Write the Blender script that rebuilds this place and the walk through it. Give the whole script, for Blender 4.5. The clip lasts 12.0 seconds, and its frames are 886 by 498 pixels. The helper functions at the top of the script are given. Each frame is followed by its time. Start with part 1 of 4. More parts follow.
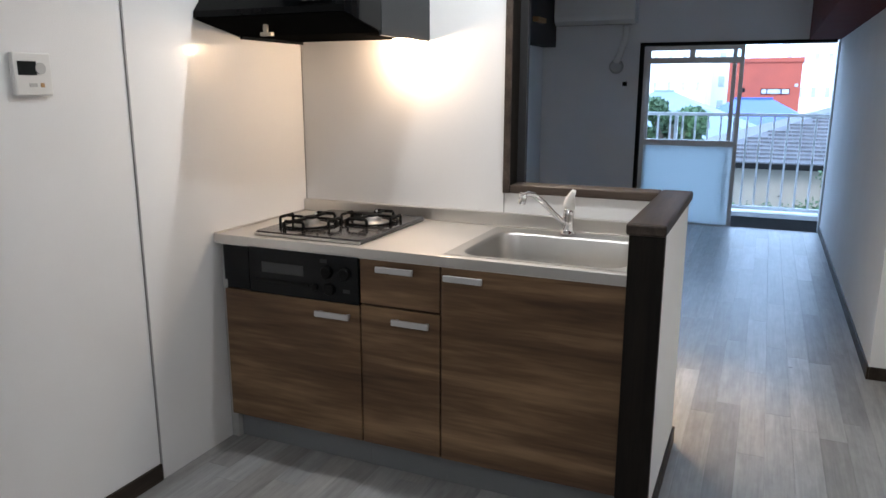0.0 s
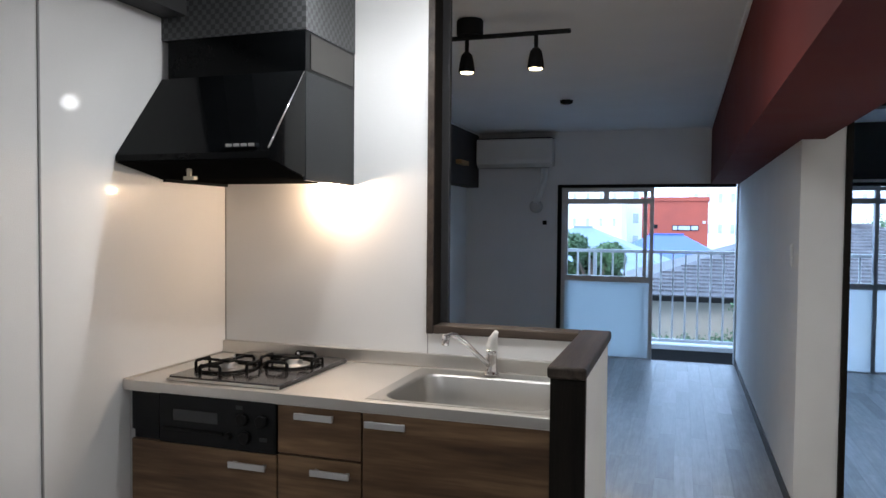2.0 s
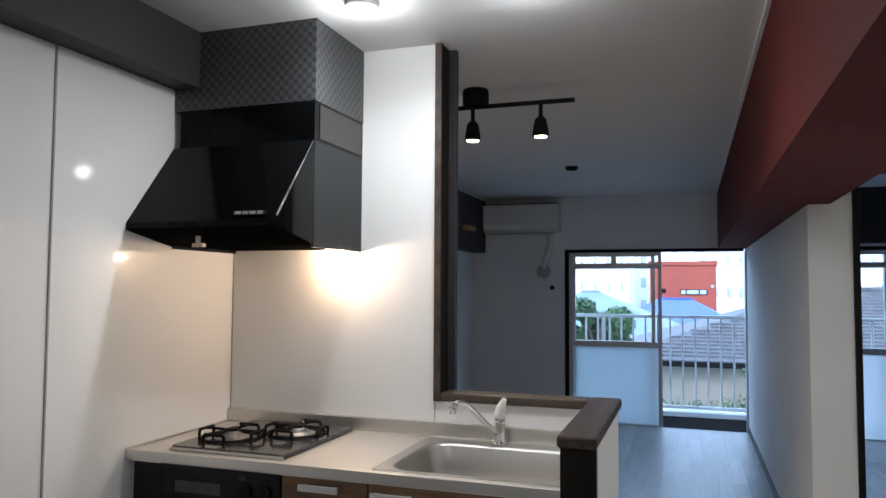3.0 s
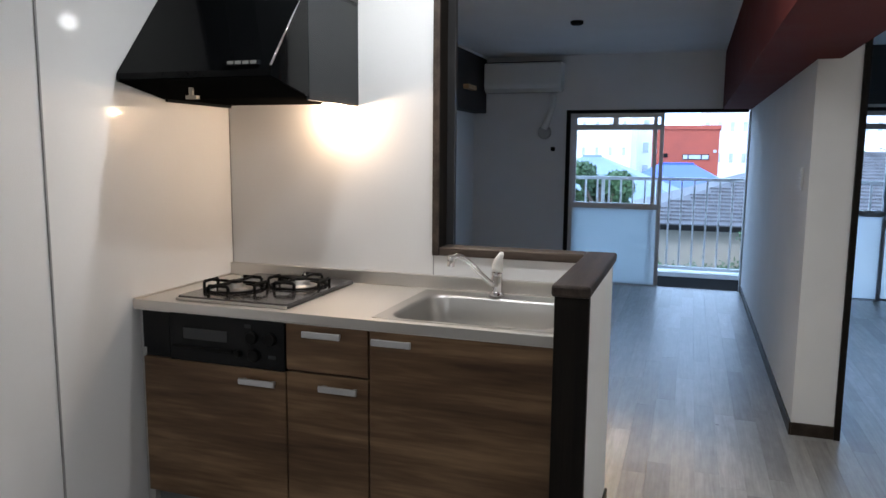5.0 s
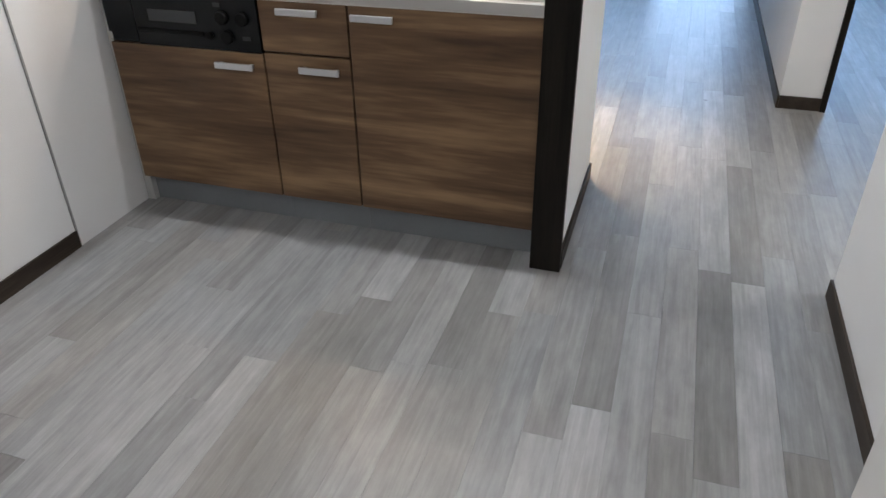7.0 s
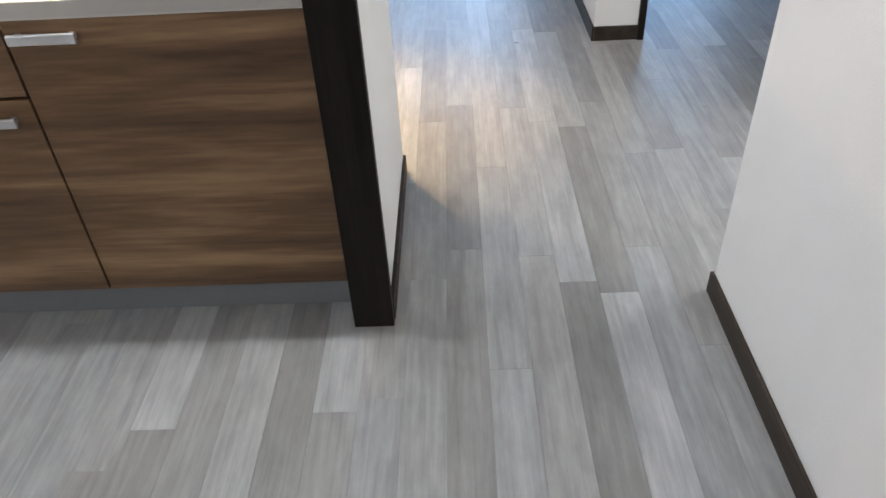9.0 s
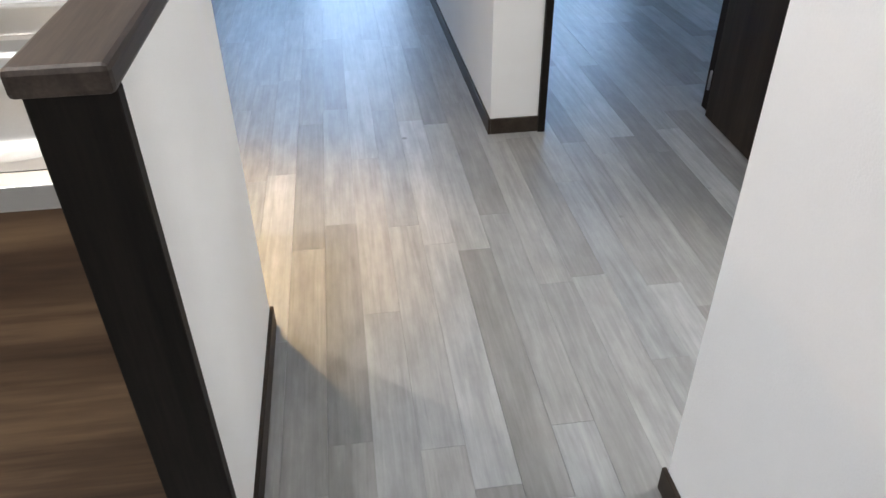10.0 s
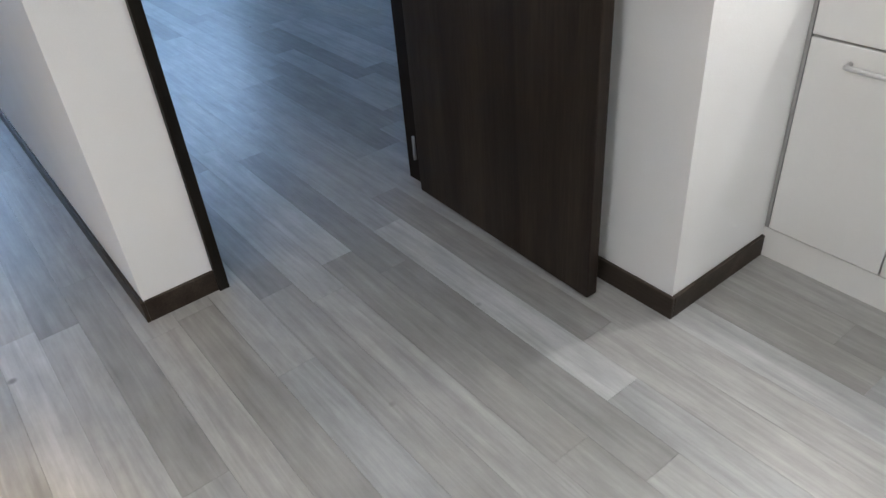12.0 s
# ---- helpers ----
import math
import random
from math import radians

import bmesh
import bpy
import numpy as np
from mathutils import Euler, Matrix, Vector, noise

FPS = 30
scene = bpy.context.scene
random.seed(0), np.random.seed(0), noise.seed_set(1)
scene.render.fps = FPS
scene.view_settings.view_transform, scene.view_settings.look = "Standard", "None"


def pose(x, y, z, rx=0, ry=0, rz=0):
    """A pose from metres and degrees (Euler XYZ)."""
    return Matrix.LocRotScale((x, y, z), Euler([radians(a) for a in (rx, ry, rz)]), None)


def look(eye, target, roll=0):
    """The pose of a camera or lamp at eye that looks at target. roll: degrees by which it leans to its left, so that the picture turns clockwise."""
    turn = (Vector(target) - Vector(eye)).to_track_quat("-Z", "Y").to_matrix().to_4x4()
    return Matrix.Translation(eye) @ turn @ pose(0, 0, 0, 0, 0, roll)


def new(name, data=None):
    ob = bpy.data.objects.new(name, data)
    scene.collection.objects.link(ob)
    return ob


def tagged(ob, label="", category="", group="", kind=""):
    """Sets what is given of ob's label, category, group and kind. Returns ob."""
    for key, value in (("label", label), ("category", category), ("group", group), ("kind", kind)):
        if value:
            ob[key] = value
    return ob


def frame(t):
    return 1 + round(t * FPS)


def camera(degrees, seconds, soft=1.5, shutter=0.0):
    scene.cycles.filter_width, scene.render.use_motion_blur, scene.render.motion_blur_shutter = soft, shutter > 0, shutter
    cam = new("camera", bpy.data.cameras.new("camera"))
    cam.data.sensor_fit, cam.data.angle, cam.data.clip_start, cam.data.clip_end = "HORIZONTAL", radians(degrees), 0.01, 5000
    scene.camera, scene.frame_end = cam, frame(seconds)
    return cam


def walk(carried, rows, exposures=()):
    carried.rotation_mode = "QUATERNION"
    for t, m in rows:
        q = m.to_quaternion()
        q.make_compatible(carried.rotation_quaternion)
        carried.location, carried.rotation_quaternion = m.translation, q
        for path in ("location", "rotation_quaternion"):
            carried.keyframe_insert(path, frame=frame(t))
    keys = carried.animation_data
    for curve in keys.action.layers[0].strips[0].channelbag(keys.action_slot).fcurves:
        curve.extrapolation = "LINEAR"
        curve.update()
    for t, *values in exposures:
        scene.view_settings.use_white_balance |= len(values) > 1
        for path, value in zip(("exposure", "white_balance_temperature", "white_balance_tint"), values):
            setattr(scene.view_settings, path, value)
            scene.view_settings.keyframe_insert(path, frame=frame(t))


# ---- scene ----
cam = camera(62.7, 12.0)
PATH = [
    (0, (1.908, -2.15, 1.397), (1.122, -0.363, 0.965), 0.1),
    (0.5, (1.905, -2.145, 1.406), (1.319, -0.276, 1.002), 1.3),
    (1, (1.923, -2.137, 1.414), (1.339, -0.245, 1.132), 0.9),
    (1.5, (1.921, -2.139, 1.425), (1.318, -0.24, 1.254), 0.7),
    (2, (1.924, -2.137, 1.431), (1.302, -0.238, 1.359), 0.5),
    (2.5, (1.924, -2.137, 1.436), (1.289, -0.24, 1.46), 0.3),
    (2.7, (1.924, -2.137, 1.437), (1.287, -0.242, 1.504), 0.3),
    (3.5, (1.930, -2.134, 1.430), (1.283, -0.242, 1.550), 0.3),
    (4.3, (1.936, -2.132, 1.417), (1.282, -0.240, 1.442), 0.3),
    (4.5, (1.937, -2.131, 1.413), (1.283, -0.241, 1.375), 0.3),
    (5, (1.93, -2.131, 1.399), (1.295, -0.254, 1.135), 0.5),
    (5.5, (1.932, -2.13, 1.375), (1.309, -0.299, 0.864), 0.5),
    (6, (1.935, -2.128, 1.365), (1.342, -0.36, 0.642), 0.4),
    (6.5, (1.931, -2.121, 1.359), (1.367, -0.433, 0.447), 0.2),
    (8.5, (1.878, -1.671, 1.284), (1.64, -0.099, 0.071), -3.9),
    (9, (1.86, -1.405, 1.298), (1.8, 0.176, 0.074), -3.3),
    (9.5, (1.877, -1.134, 1.292), (2.015, 0.469, 0.104), -3.4),
    (10, (1.925, -0.847, 1.295), (2.142, 0.779, 0.152), -0.7),
    (10.5, (1.942, -0.569, 1.272), (2.228, 1.053, 0.136), -1.6),
    (11, (1.992, -0.305, 1.27), (2.482, 1.247, 0.107), -4.5),
    (11.5, (2.118, -0.076, 1.25), (2.806, 1.405, 0.095), -4.6),
    (12, (2.241, 0.086, 1.22), (3.186, 1.412, 0.059), -5.1),
]
walk(cam, [(t, look(eye, target, roll)) for t, eye, target, roll in PATH],
     [(0, 0.3), (1.0, 0.18), (5.2, 0.0), (6.0, 0.3), (6.6, 0.6), (8.5, 1.05), (10.5, 1.06), (12, 0.97)])

# ---- world, sun, lamps, exposure ----
world = bpy.data.worlds.new("sky")
scene.world = world
world.use_nodes = True
wn = world.node_tree.nodes
wl = world.node_tree.links
bg = wn["Background"]
sky = wn.new("ShaderNodeTexSky")
sky.sky_type = "NISHITA"
sky.sun_disc = False
sky.sun_elevation = radians(28)
sky.sun_rotation = radians(200)
sky.dust_density = 4.0
overcast = wn.new("ShaderNodeMix")
overcast.data_type = "RGBA"
overcast.inputs[0].default_value = 0.55
overcast.inputs[7].default_value = (24.0, 37.0, 58.0, 1)
wl.new(sky.outputs[0], overcast.inputs[6])
wl.new(overcast.outputs[2], bg.inputs[0])
bg.inputs[1].default_value = 0.14


def lamp(name, kind, place, energy, colour, size=0.05, target=None, cone=None, blend=0.3):
    data = bpy.data.lights.new(name, kind)
    data.energy, data.color = energy, colour
    if kind == "SUN":
        data.angle = radians(size)
    elif kind == "AREA":
        data.size = size
    else:
        data.shadow_soft_size = size
    if cone:
        data.spot_size, data.spot_blend = radians(cone), blend
    ob = new(name, data)
    ob.matrix_world = look(place, target) if target else pose(*place)
    return ob


lamp("sun", "SUN", (0, -20, 20), 0.7, (1.0, 0.95, 0.88), 20, (6, 5, 0))
for kx in (0.85, 1.43):
    lamp("kitchen_lamp", "SPOT", (kx, 0.13, 2.36), 22.5, (0.95, 0.975, 1.0), 0.035, (kx, 0.13, 0), 168, 1.0)
    lamp("kitchen_lamp_glow", "POINT", (kx, 0.13, 2.36), 4.0, (0.95, 0.975, 1.0), 0.035)
# unseen fill added behind the camera to lift the near walls
lamp("entry_fill", "POINT", (1.30, -2.30, 2.30), 13.5, (0.95, 0.975, 1.0), 0.10)
lamp("hall_lamp", "SPOT", (3.30, 0.00, 2.33), 14, (0.96, 0.98, 0.97), 0.05, (3.30, 0.00, 0), 165, 0.7)
lamp("vanity_lamp", "POINT", (4.16, 0.62, 1.62), 17, (1.0, 0.985, 0.94), 0.035)
lamp("hood_lamp", "POINT", (0.565, 0.560, 1.565), 7.0, (1.0, 0.70, 0.46), 0.008)
for sx, aim, power, cone, tint in ((0.55, 0.45, 60, 54, (1.0, 0.62, 0.27)), (0.90, 1.10, 46, 102, (1.0, 0.88, 0.74)), (1.245, 1.42, 120, 47, (1.0, 0.66, 0.24))):
    lamp("spot_lamp", "SPOT", (sx, 1.34, 2.150), power, tint, 0.015, (aim, 1.12, 0), cone, 1.0)


# ---- materials ----
def nodes_of(name):
    m = bpy.data.materials.new(name)
    m.use_nodes = True
    return m, m.node_tree.nodes, m.node_tree.links, m.node_tree.nodes["Principled BSDF"]


def surface(name, colour, rough=0.5, metal=0.0, vary=0.12, scale=6.0, bump=0.1, fine=120.0, stretch=(1, 1, 1), coat=0.0, spec=0.5):
    """Paint, plastic, metal or stone: large mottling, fine grain in colour, gloss and relief."""
    m, n, l, p = nodes_of(name)
    tc = n.new("ShaderNodeTexCoord")
    mp = n.new("ShaderNodeMapping")
    mp.inputs[3].default_value = stretch
    l.new(tc.outputs[3], mp.inputs[0])
    big, small = n.new("ShaderNodeTexNoise"), n.new("ShaderNodeTexNoise")
    big.inputs["Scale"].default_value, small.inputs["Scale"].default_value = scale, fine
    big.inputs["Detail"].default_value, small.inputs["Detail"].default_value = 4, 3
    l.new(mp.outputs[0], big.inputs[0]), l.new(mp.outputs[0], small.inputs[0])
    add = n.new("ShaderNodeMath")
    add.operation = "MULTIPLY_ADD"
    add.inputs[1].default_value = 0.4
    l.new(small.outputs[0], add.inputs[0]), l.new(big.outputs[0], add.inputs[2])
    ramp = n.new("ShaderNodeValToRGB")
    ramp.color_ramp.elements[0].position, ramp.color_ramp.elements[1].position = 0.45, 0.95
    ramp.color_ramp.elements[0].color = (*[c * (1 - vary) for c in colour], 1)
    ramp.color_ramp.elements[1].color = (*[min(1, c * (1 + vary)) for c in colour], 1)
    l.new(add.outputs[0], ramp.inputs[0]), l.new(ramp.outputs[0], p.inputs["Base Color"])
    rr = n.new("ShaderNodeMapRange")
    rr.inputs[3].default_value, rr.inputs[4].default_value = max(0.02, rough * 0.85), min(1, rough * 1.15)
    l.new(big.outputs[0], rr.inputs[0]), l.new(rr.outputs[0], p.inputs["Roughness"])
    p.inputs["Metallic"].default_value = metal
    p.inputs["Specular IOR Level"].default_value = spec
    p.inputs["Coat Weight"].default_value = coat
    if bump:
        b = n.new("ShaderNodeBump")
        b.inputs["Strength"].default_value, b.inputs["Distance"].default_value = bump, 0.002
        l.new(small.outputs[0], b.inputs["Height"]), l.new(b.outputs[0], p.inputs["Normal"])
    return m


def wood(name, colours, along, rough=0.45, scale=1.0, bump=0.15, spec=0.3, band=1.3, long=0.55, fine=0.45):
    """Wood decor: grain drawn out along one axis, broad bands and fine pores."""
    m, n, l, p = nodes_of(name)
    tc = n.new("ShaderNodeTexCoord")
    st = [9.0 * scale] * 3
    st["xyz".index(along)] = long * scale
    mp = n.new("ShaderNodeMapping")
    mp.inputs[3].default_value = st
    l.new(tc.outputs[3], mp.inputs[0])
    big, small = n.new("ShaderNodeTexNoise"), n.new("ShaderNodeTexNoise")
    big.inputs["Scale"].default_value, small.inputs["Scale"].default_value = band, 14
    big.inputs["Detail"].default_value, big.inputs["Distortion"].default_value = 8, 0.35
    small.inputs["Detail"].default_value = 6
    l.new(mp.outputs[0], big.inputs[0]), l.new(mp.outputs[0], small.inputs[0])
    add = n.new("ShaderNodeMath")
    add.operation = "MULTIPLY_ADD"
    add.inputs[1].default_value = fine
    l.new(small.outputs[0], add.inputs[0]), l.new(big.outputs[0], add.inputs[2])
    ramp = n.new("ShaderNodeValToRGB")
    e = ramp.color_ramp.elements
    e[0].position, e[1].position = 0.275 + fine * 0.5, 0.725 + fine * 0.5
    e[0].color, e[1].color = (*colours[0], 1), (*colours[2], 1)
    mid = e.new(0.475 + fine * 0.5)
    mid.color = (*colours[1], 1)
    l.new(add.outputs[0], ramp.inputs[0]), l.new(ramp.outputs[0], p.inputs["Base Color"])
    p.inputs["Roughness"].default_value = rough
    p.inputs["Specular IOR Level"].default_value = spec
    b = n.new("ShaderNodeBump")
    b.inputs["Strength"].default_value, b.inputs["Distance"].default_value = bump, 0.001
    l.new(small.outputs[0], b.inputs["Height"]), l.new(b.outputs[0], p.inputs["Normal"])
    return m


def plank_material():
    """Grey-washed vinyl planks: each its own tone, streaked grain, stains and knots."""
    m, n, l, p = nodes_of("grey_plank")
    info, geo, tc = n.new("ShaderNodeObjectInfo"), n.new("ShaderNodeNewGeometry"), n.new("ShaderNodeTexCoord")
    s = n.new("ShaderNodeMath")
    s.operation = "ADD"
    l.new(info.outputs["Random"], s.inputs[0]), l.new(geo.outputs["Random Per Island"], s.inputs[1])
    fr = n.new("ShaderNodeMath")
    fr.operation = "FRACT"
    l.new(s.outputs[0], fr.inputs[0])
    tone = n.new("ShaderNodeValToRGB")
    e = tone.color_ramp.elements
    e[0].position, e[0].color = 0.0, (0.235, 0.232, 0.230, 1)
    e[1].position, e[1].color = 1.0, (0.423, 0.423, 0.428, 1)
    for pos, c in ((0.15, (0.285, 0.277, 0.268)), (0.4, (0.31, 0.315, 0.32)), (0.6, (0.337, 0.329, 0.32)), (0.85, (0.35, 0.355, 0.36))):
        k = e.new(pos)
        k.color = (*c, 1)
    l.new(fr.outputs[0], tone.inputs[0])
    off = n.new("ShaderNodeVectorMath")
    off.operation = "SCALE"
    off.inputs[0].default_value = (7.3, 11.1, 3.7)
    l.new(fr.outputs[0], off.inputs["Scale"])
    pos = n.new("ShaderNodeVectorMath")
    pos.operation = "ADD"
    l.new(geo.outputs["Position"], pos.inputs[0]), l.new(off.outputs[0], pos.inputs[1])
    mp = n.new("ShaderNodeMapping")
    mp.inputs[3].default_value = (16, 1.5, 1)
    l.new(pos.outputs[0], mp.inputs[0])
    grain, blotch = n.new("ShaderNodeTexNoise"), n.new("ShaderNodeTexNoise")
    grain.inputs["Scale"].default_value, grain.inputs["Detail"].default_value = 2.2, 8
    grain.inputs["Distortion"].default_value = 0.5
    blotch.inputs["Scale"].default_value, blotch.inputs["Detail"].default_value = 8.0, 8
    mb = n.new("ShaderNodeMapping")
    mb.inputs[3].default_value = (2.6, 0.9, 1)
    blotch.inputs["Roughness"].default_value = 0.68
    l.new(pos.outputs[0], mb.inputs[0])
    l.new(mp.outputs[0], grain.inputs[0]), l.new(mb.outputs[0], blotch.inputs[0])
    g1 = n.new("ShaderNodeMapRange")
    g1.inputs[1].default_value, g1.inputs[2].default_value = 0.3, 0.72
    g1.inputs[3].default_value, g1.inputs[4].default_value = 0.86, 1.12
    l.new(grain.outputs[0], g1.inputs[0])
    g2 = n.new("ShaderNodeMapRange")
    g2.inputs[1].default_value, g2.inputs[2].default_value = 0.3, 0.7
    g2.inputs[3].default_value, g2.inputs[4].default_value = 0.84, 1.12
    l.new(blotch.outputs[0], g2.inputs[0])
    # thin pores and pale brushed streaks along the plank
    mq = n.new("ShaderNodeMapping")
    mq.inputs[3].default_value = (75, 3.0, 1)
    l.new(pos.outputs[0], mq.inputs[0])
    streak = n.new("ShaderNodeTexNoise")
    streak.inputs["Scale"].default_value, streak.inputs["Detail"].default_value = 1.0, 4
    streak.inputs["Distortion"].default_value = 0.8
    l.new(mq.outputs[0], streak.inputs[0])
    g3 = n.new("ShaderNodeMapRange")
    g3.inputs[1].default_value, g3.inputs[2].default_value = 0.32, 0.70
    g3.inputs[3].default_value, g3.inputs[4].default_value = 0.88, 1.09
    l.new(streak.outputs[0], g3.inputs[0])
    mul0 = n.new("ShaderNodeMath")
    mul0.operation = "MULTIPLY"
    l.new(g1.outputs[0], mul0.inputs[0]), l.new(g3.outputs[0], mul0.inputs[1])
    mul = n.new("ShaderNodeMath")
    mul.operation = "MULTIPLY"
    l.new(mul0.outputs[0], mul.inputs[0]), l.new(g2.outputs[0], mul.inputs[1])
    col = n.new("ShaderNodeVectorMath")
    col.operation = "SCALE"
    l.new(tone.outputs[0], col.inputs[0]), l.new(mul.outputs[0], col.inputs["Scale"])
    # a few dark knots
    vor = n.new("ShaderNodeTexVoronoi")
    vor.inputs["Scale"].default_value = 3.1
    l.new(pos.outputs[0], vor.inputs[0])
    kn = n.new("ShaderNodeMapRange")
    kn.inputs[1].default_value, kn.inputs[2].default_value = 0.02, 0.045
    kn.inputs[3].default_value, kn.inputs[4].default_value = 0.45, 1.0
    l.new(vor.outputs[0], kn.inputs[0])
    c2 = n.new("ShaderNodeVectorMath")
    c2.operation = "SCALE"
    l.new(col.outputs[0], c2.inputs[0]), l.new(kn.outputs[0], c2.inputs["Scale"])
    l.new(c2.outputs[0], p.inputs["Base Color"])
    r = n.new("ShaderNodeMapRange")
    r.inputs[3].default_value, r.inputs[4].default_value = 0.30, 0.48
    l.new(grain.outputs[0], r.inputs[0]), l.new(r.outputs[0], p.inputs["Roughness"])
    b = n.new("ShaderNodeBump")
    b.inputs["Strength"].default_value, b.inputs["Distance"].default_value = 0.18, 0.001
    l.new(grain.outputs[0], b.inputs["Height"]), l.new(b.outputs[0], p.inputs["Normal"])
    return m


def checker_material():
    """Dark metallic wallpaper with a woven check."""
    m, n, l, p = nodes_of("check_wallpaper")
    tc, mp, ch = n.new("ShaderNodeTexCoord"), n.new("ShaderNodeMapping"), n.new("ShaderNodeTexChecker")
    mp.inputs[1].default_value = (0.003, 0.004, 0.005)
    l.new(tc.outputs[3], mp.inputs[0]), l.new(mp.outputs[0], ch.inputs[0])
    ch.inputs["Scale"].default_value = 52
    ch.inputs[1].default_value, ch.inputs[2].default_value = (0.06, 0.062, 0.065, 1), (0.115, 0.12, 0.125, 1)
    ns = n.new("ShaderNodeTexNoise")
    ns.inputs["Scale"].default_value = 300
    mx = n.new("ShaderNodeMix")
    mx.data_type, mx.blend_type = "RGBA", "MULTIPLY"
    mx.inputs[0].default_value = 0.5
    l.new(ch.outputs[0], mx.inputs[6]), l.new(ns.outputs[0], mx.inputs[7])
    l.new(mx.outputs[2], p.inputs["Base Color"])
    p.inputs["Roughness"].default_value, p.inputs["Metallic"].default_value = 0.42, 0.35
    b = n.new("ShaderNodeBump")
    b.inputs["Strength"].default_value, b.inputs["Distance"].default_value = 0.3, 0.001
    l.new(ch.outputs[1], b.inputs["Height"]), l.new(b.outputs[0], p.inputs["Normal"])
    return m


def glass(name, rough=0.0, colour=(1, 1, 1)):
    m, n, l, p = nodes_of(name)
    p.inputs["Base Color"].default_value = (*colour, 1)
    p.inputs["Transmission Weight"].default_value = 1
    p.inputs["IOR"].default_value = 1.02 if rough else 1.1
    p.inputs["Roughness"].default_value = rough
    return m


def glow(name, colour, strength):
    m, n, l, p = nodes_of(name)
    p.inputs["Emission Color"].default_value = (*colour, 1)
    p.inputs["Emission Strength"].default_value = strength
    return m


WALLPAPER = surface("white_wallpaper", (0.79, 0.79, 0.79), 0.8, vary=0.03, scale=3, bump=0.35, fine=260)
GREYWALL = surface("grey_wallpaper", (0.74, 0.74, 0.74), 0.8, vary=0.03, scale=3, bump=0.35, fine=260)
CEILING = surface("ceiling_paper", (0.72, 0.72, 0.72), 0.85, vary=0.03, scale=3, bump=0.35, fine=220)
PANEL = surface("glossy_panel", (0.84, 0.84, 0.84), 0.06, vary=0.015, scale=2, bump=0.0, coat=0.2)
SPLASH = surface("satin_panel", (0.77, 0.77, 0.77), 0.34, vary=0.015, scale=2, bump=0.0)
REDBEAM = surface("red_beam_paper", (0.108, 0.022, 0.019), 0.8, vary=0.08, scale=4, bump=0.3, fine=240, spec=0.15)
DARKPAPER = surface("charcoal_paper", (0.028, 0.028, 0.030), 0.6, vary=0.15, scale=5, bump=0.3, fine=220)
HOODINSIDE = surface("hood_inside", (0.006, 0.006, 0.006), 0.9, 0.0, 0.2, 6, 0.0, spec=0.0)
CHECK = checker_material()
DARKWOOD = wood("dark_trim_wood", ((0.006, 0.005, 0.004), (0.011, 0.009, 0.007), (0.018, 0.014, 0.011)), "z", 0.55, 1.6, spec=0.15)
DARKLEDGE = wood("dark_ledge_wood", ((0.028, 0.020, 0.016), (0.050, 0.037, 0.029), (0.085, 0.063, 0.050)), "y", 0.5, 1.6)
DARKLEDGE_X = wood("dark_ledge_wood_cross", ((0.028, 0.020, 0.016), (0.050, 0.037, 0.029), (0.085, 0.063, 0.050)), "x", 0.5, 1.6)
BASEWOOD = wood("baseboard_wood", ((0.022, 0.016, 0.012), (0.036, 0.027, 0.021), (0.06, 0.046, 0.037)), "y", 0.5, 1.4, spec=0.2)
DOORWOOD = wood("door_wood", ((0.016, 0.011, 0.008), (0.027, 0.019, 0.014), (0.046, 0.034, 0.025)), "z", 0.45, 1.2, spec=0.22)
WALNUT = wood("walnut_front", ((0.070, 0.038, 0.022), (0.142, 0.082, 0.044), (0.32, 0.200, 0.106)), "x", 0.38, 0.55, band=2.6, long=0.75, fine=0.32)
CARCASS = surface("cabinet_carcass", (0.05, 0.035, 0.025), 0.6)
STEEL = surface("brushed_steel", (0.62, 0.60, 0.57), 0.34, 1.0, 0.04, 4, 0.06, 200, (0.2, 6, 6))
SINKSTEEL = surface("sink_steel", (0.50, 0.49, 0.47), 0.42, 1.0, 0.05, 4, 0.05, 260)
TOPSTEEL = surface("worktop_steel", (0.71, 0.685, 0.65), 0.40, 0.75, 0.04, 5, 0.10, 420)
CHROME = surface("chrome", (0.75, 0.75, 0.76), 0.08, 1.0, 0.02, 5, 0.0)
ALUMINIUM = surface("satin_aluminium", (0.62, 0.62, 0.63), 0.35, 0.8, 0.05, 5, 0.04)
SASHGREY = surface("sash_aluminium", (0.46, 0.48, 0.50), 0.4, 0.6, 0.08, 5, 0.04)
KICKGREY = surface("kick_grey", (0.22, 0.23, 0.245), 0.5, 0.2, 0.06, 5, 0.05)
GLOSSBLACK = surface("hood_black", (0.003, 0.0035, 0.004), 0.06, 0.0, 0.2, 4, 0.0, spec=0.10)
SATINBLACK = surface("hood_charcoal", (0.013, 0.016, 0.019), 0.16, 0.1, 0.12, 4, 0.0, spec=0.22)
MATTBLACK = surface("matt_black", (0.010, 0.010, 0.010), 0.6, 0.0, 0.15, 6, 0.1, spec=0.08)
OVENBLACK = surface("oven_black", (0.007, 0.008, 0.009), 0.22, 0.0, 0.15, 6, 0.0, spec=0.18)
OVENGLASS = surface("oven_window", (0.03, 0.033, 0.036), 0.08, 0.0, 0.1, 6, 0.0)
PLATESTEEL = surface("dull_plate_steel", (0.055, 0.052, 0.048), 0.25, 0.6, 0.1, 6, 0.03)
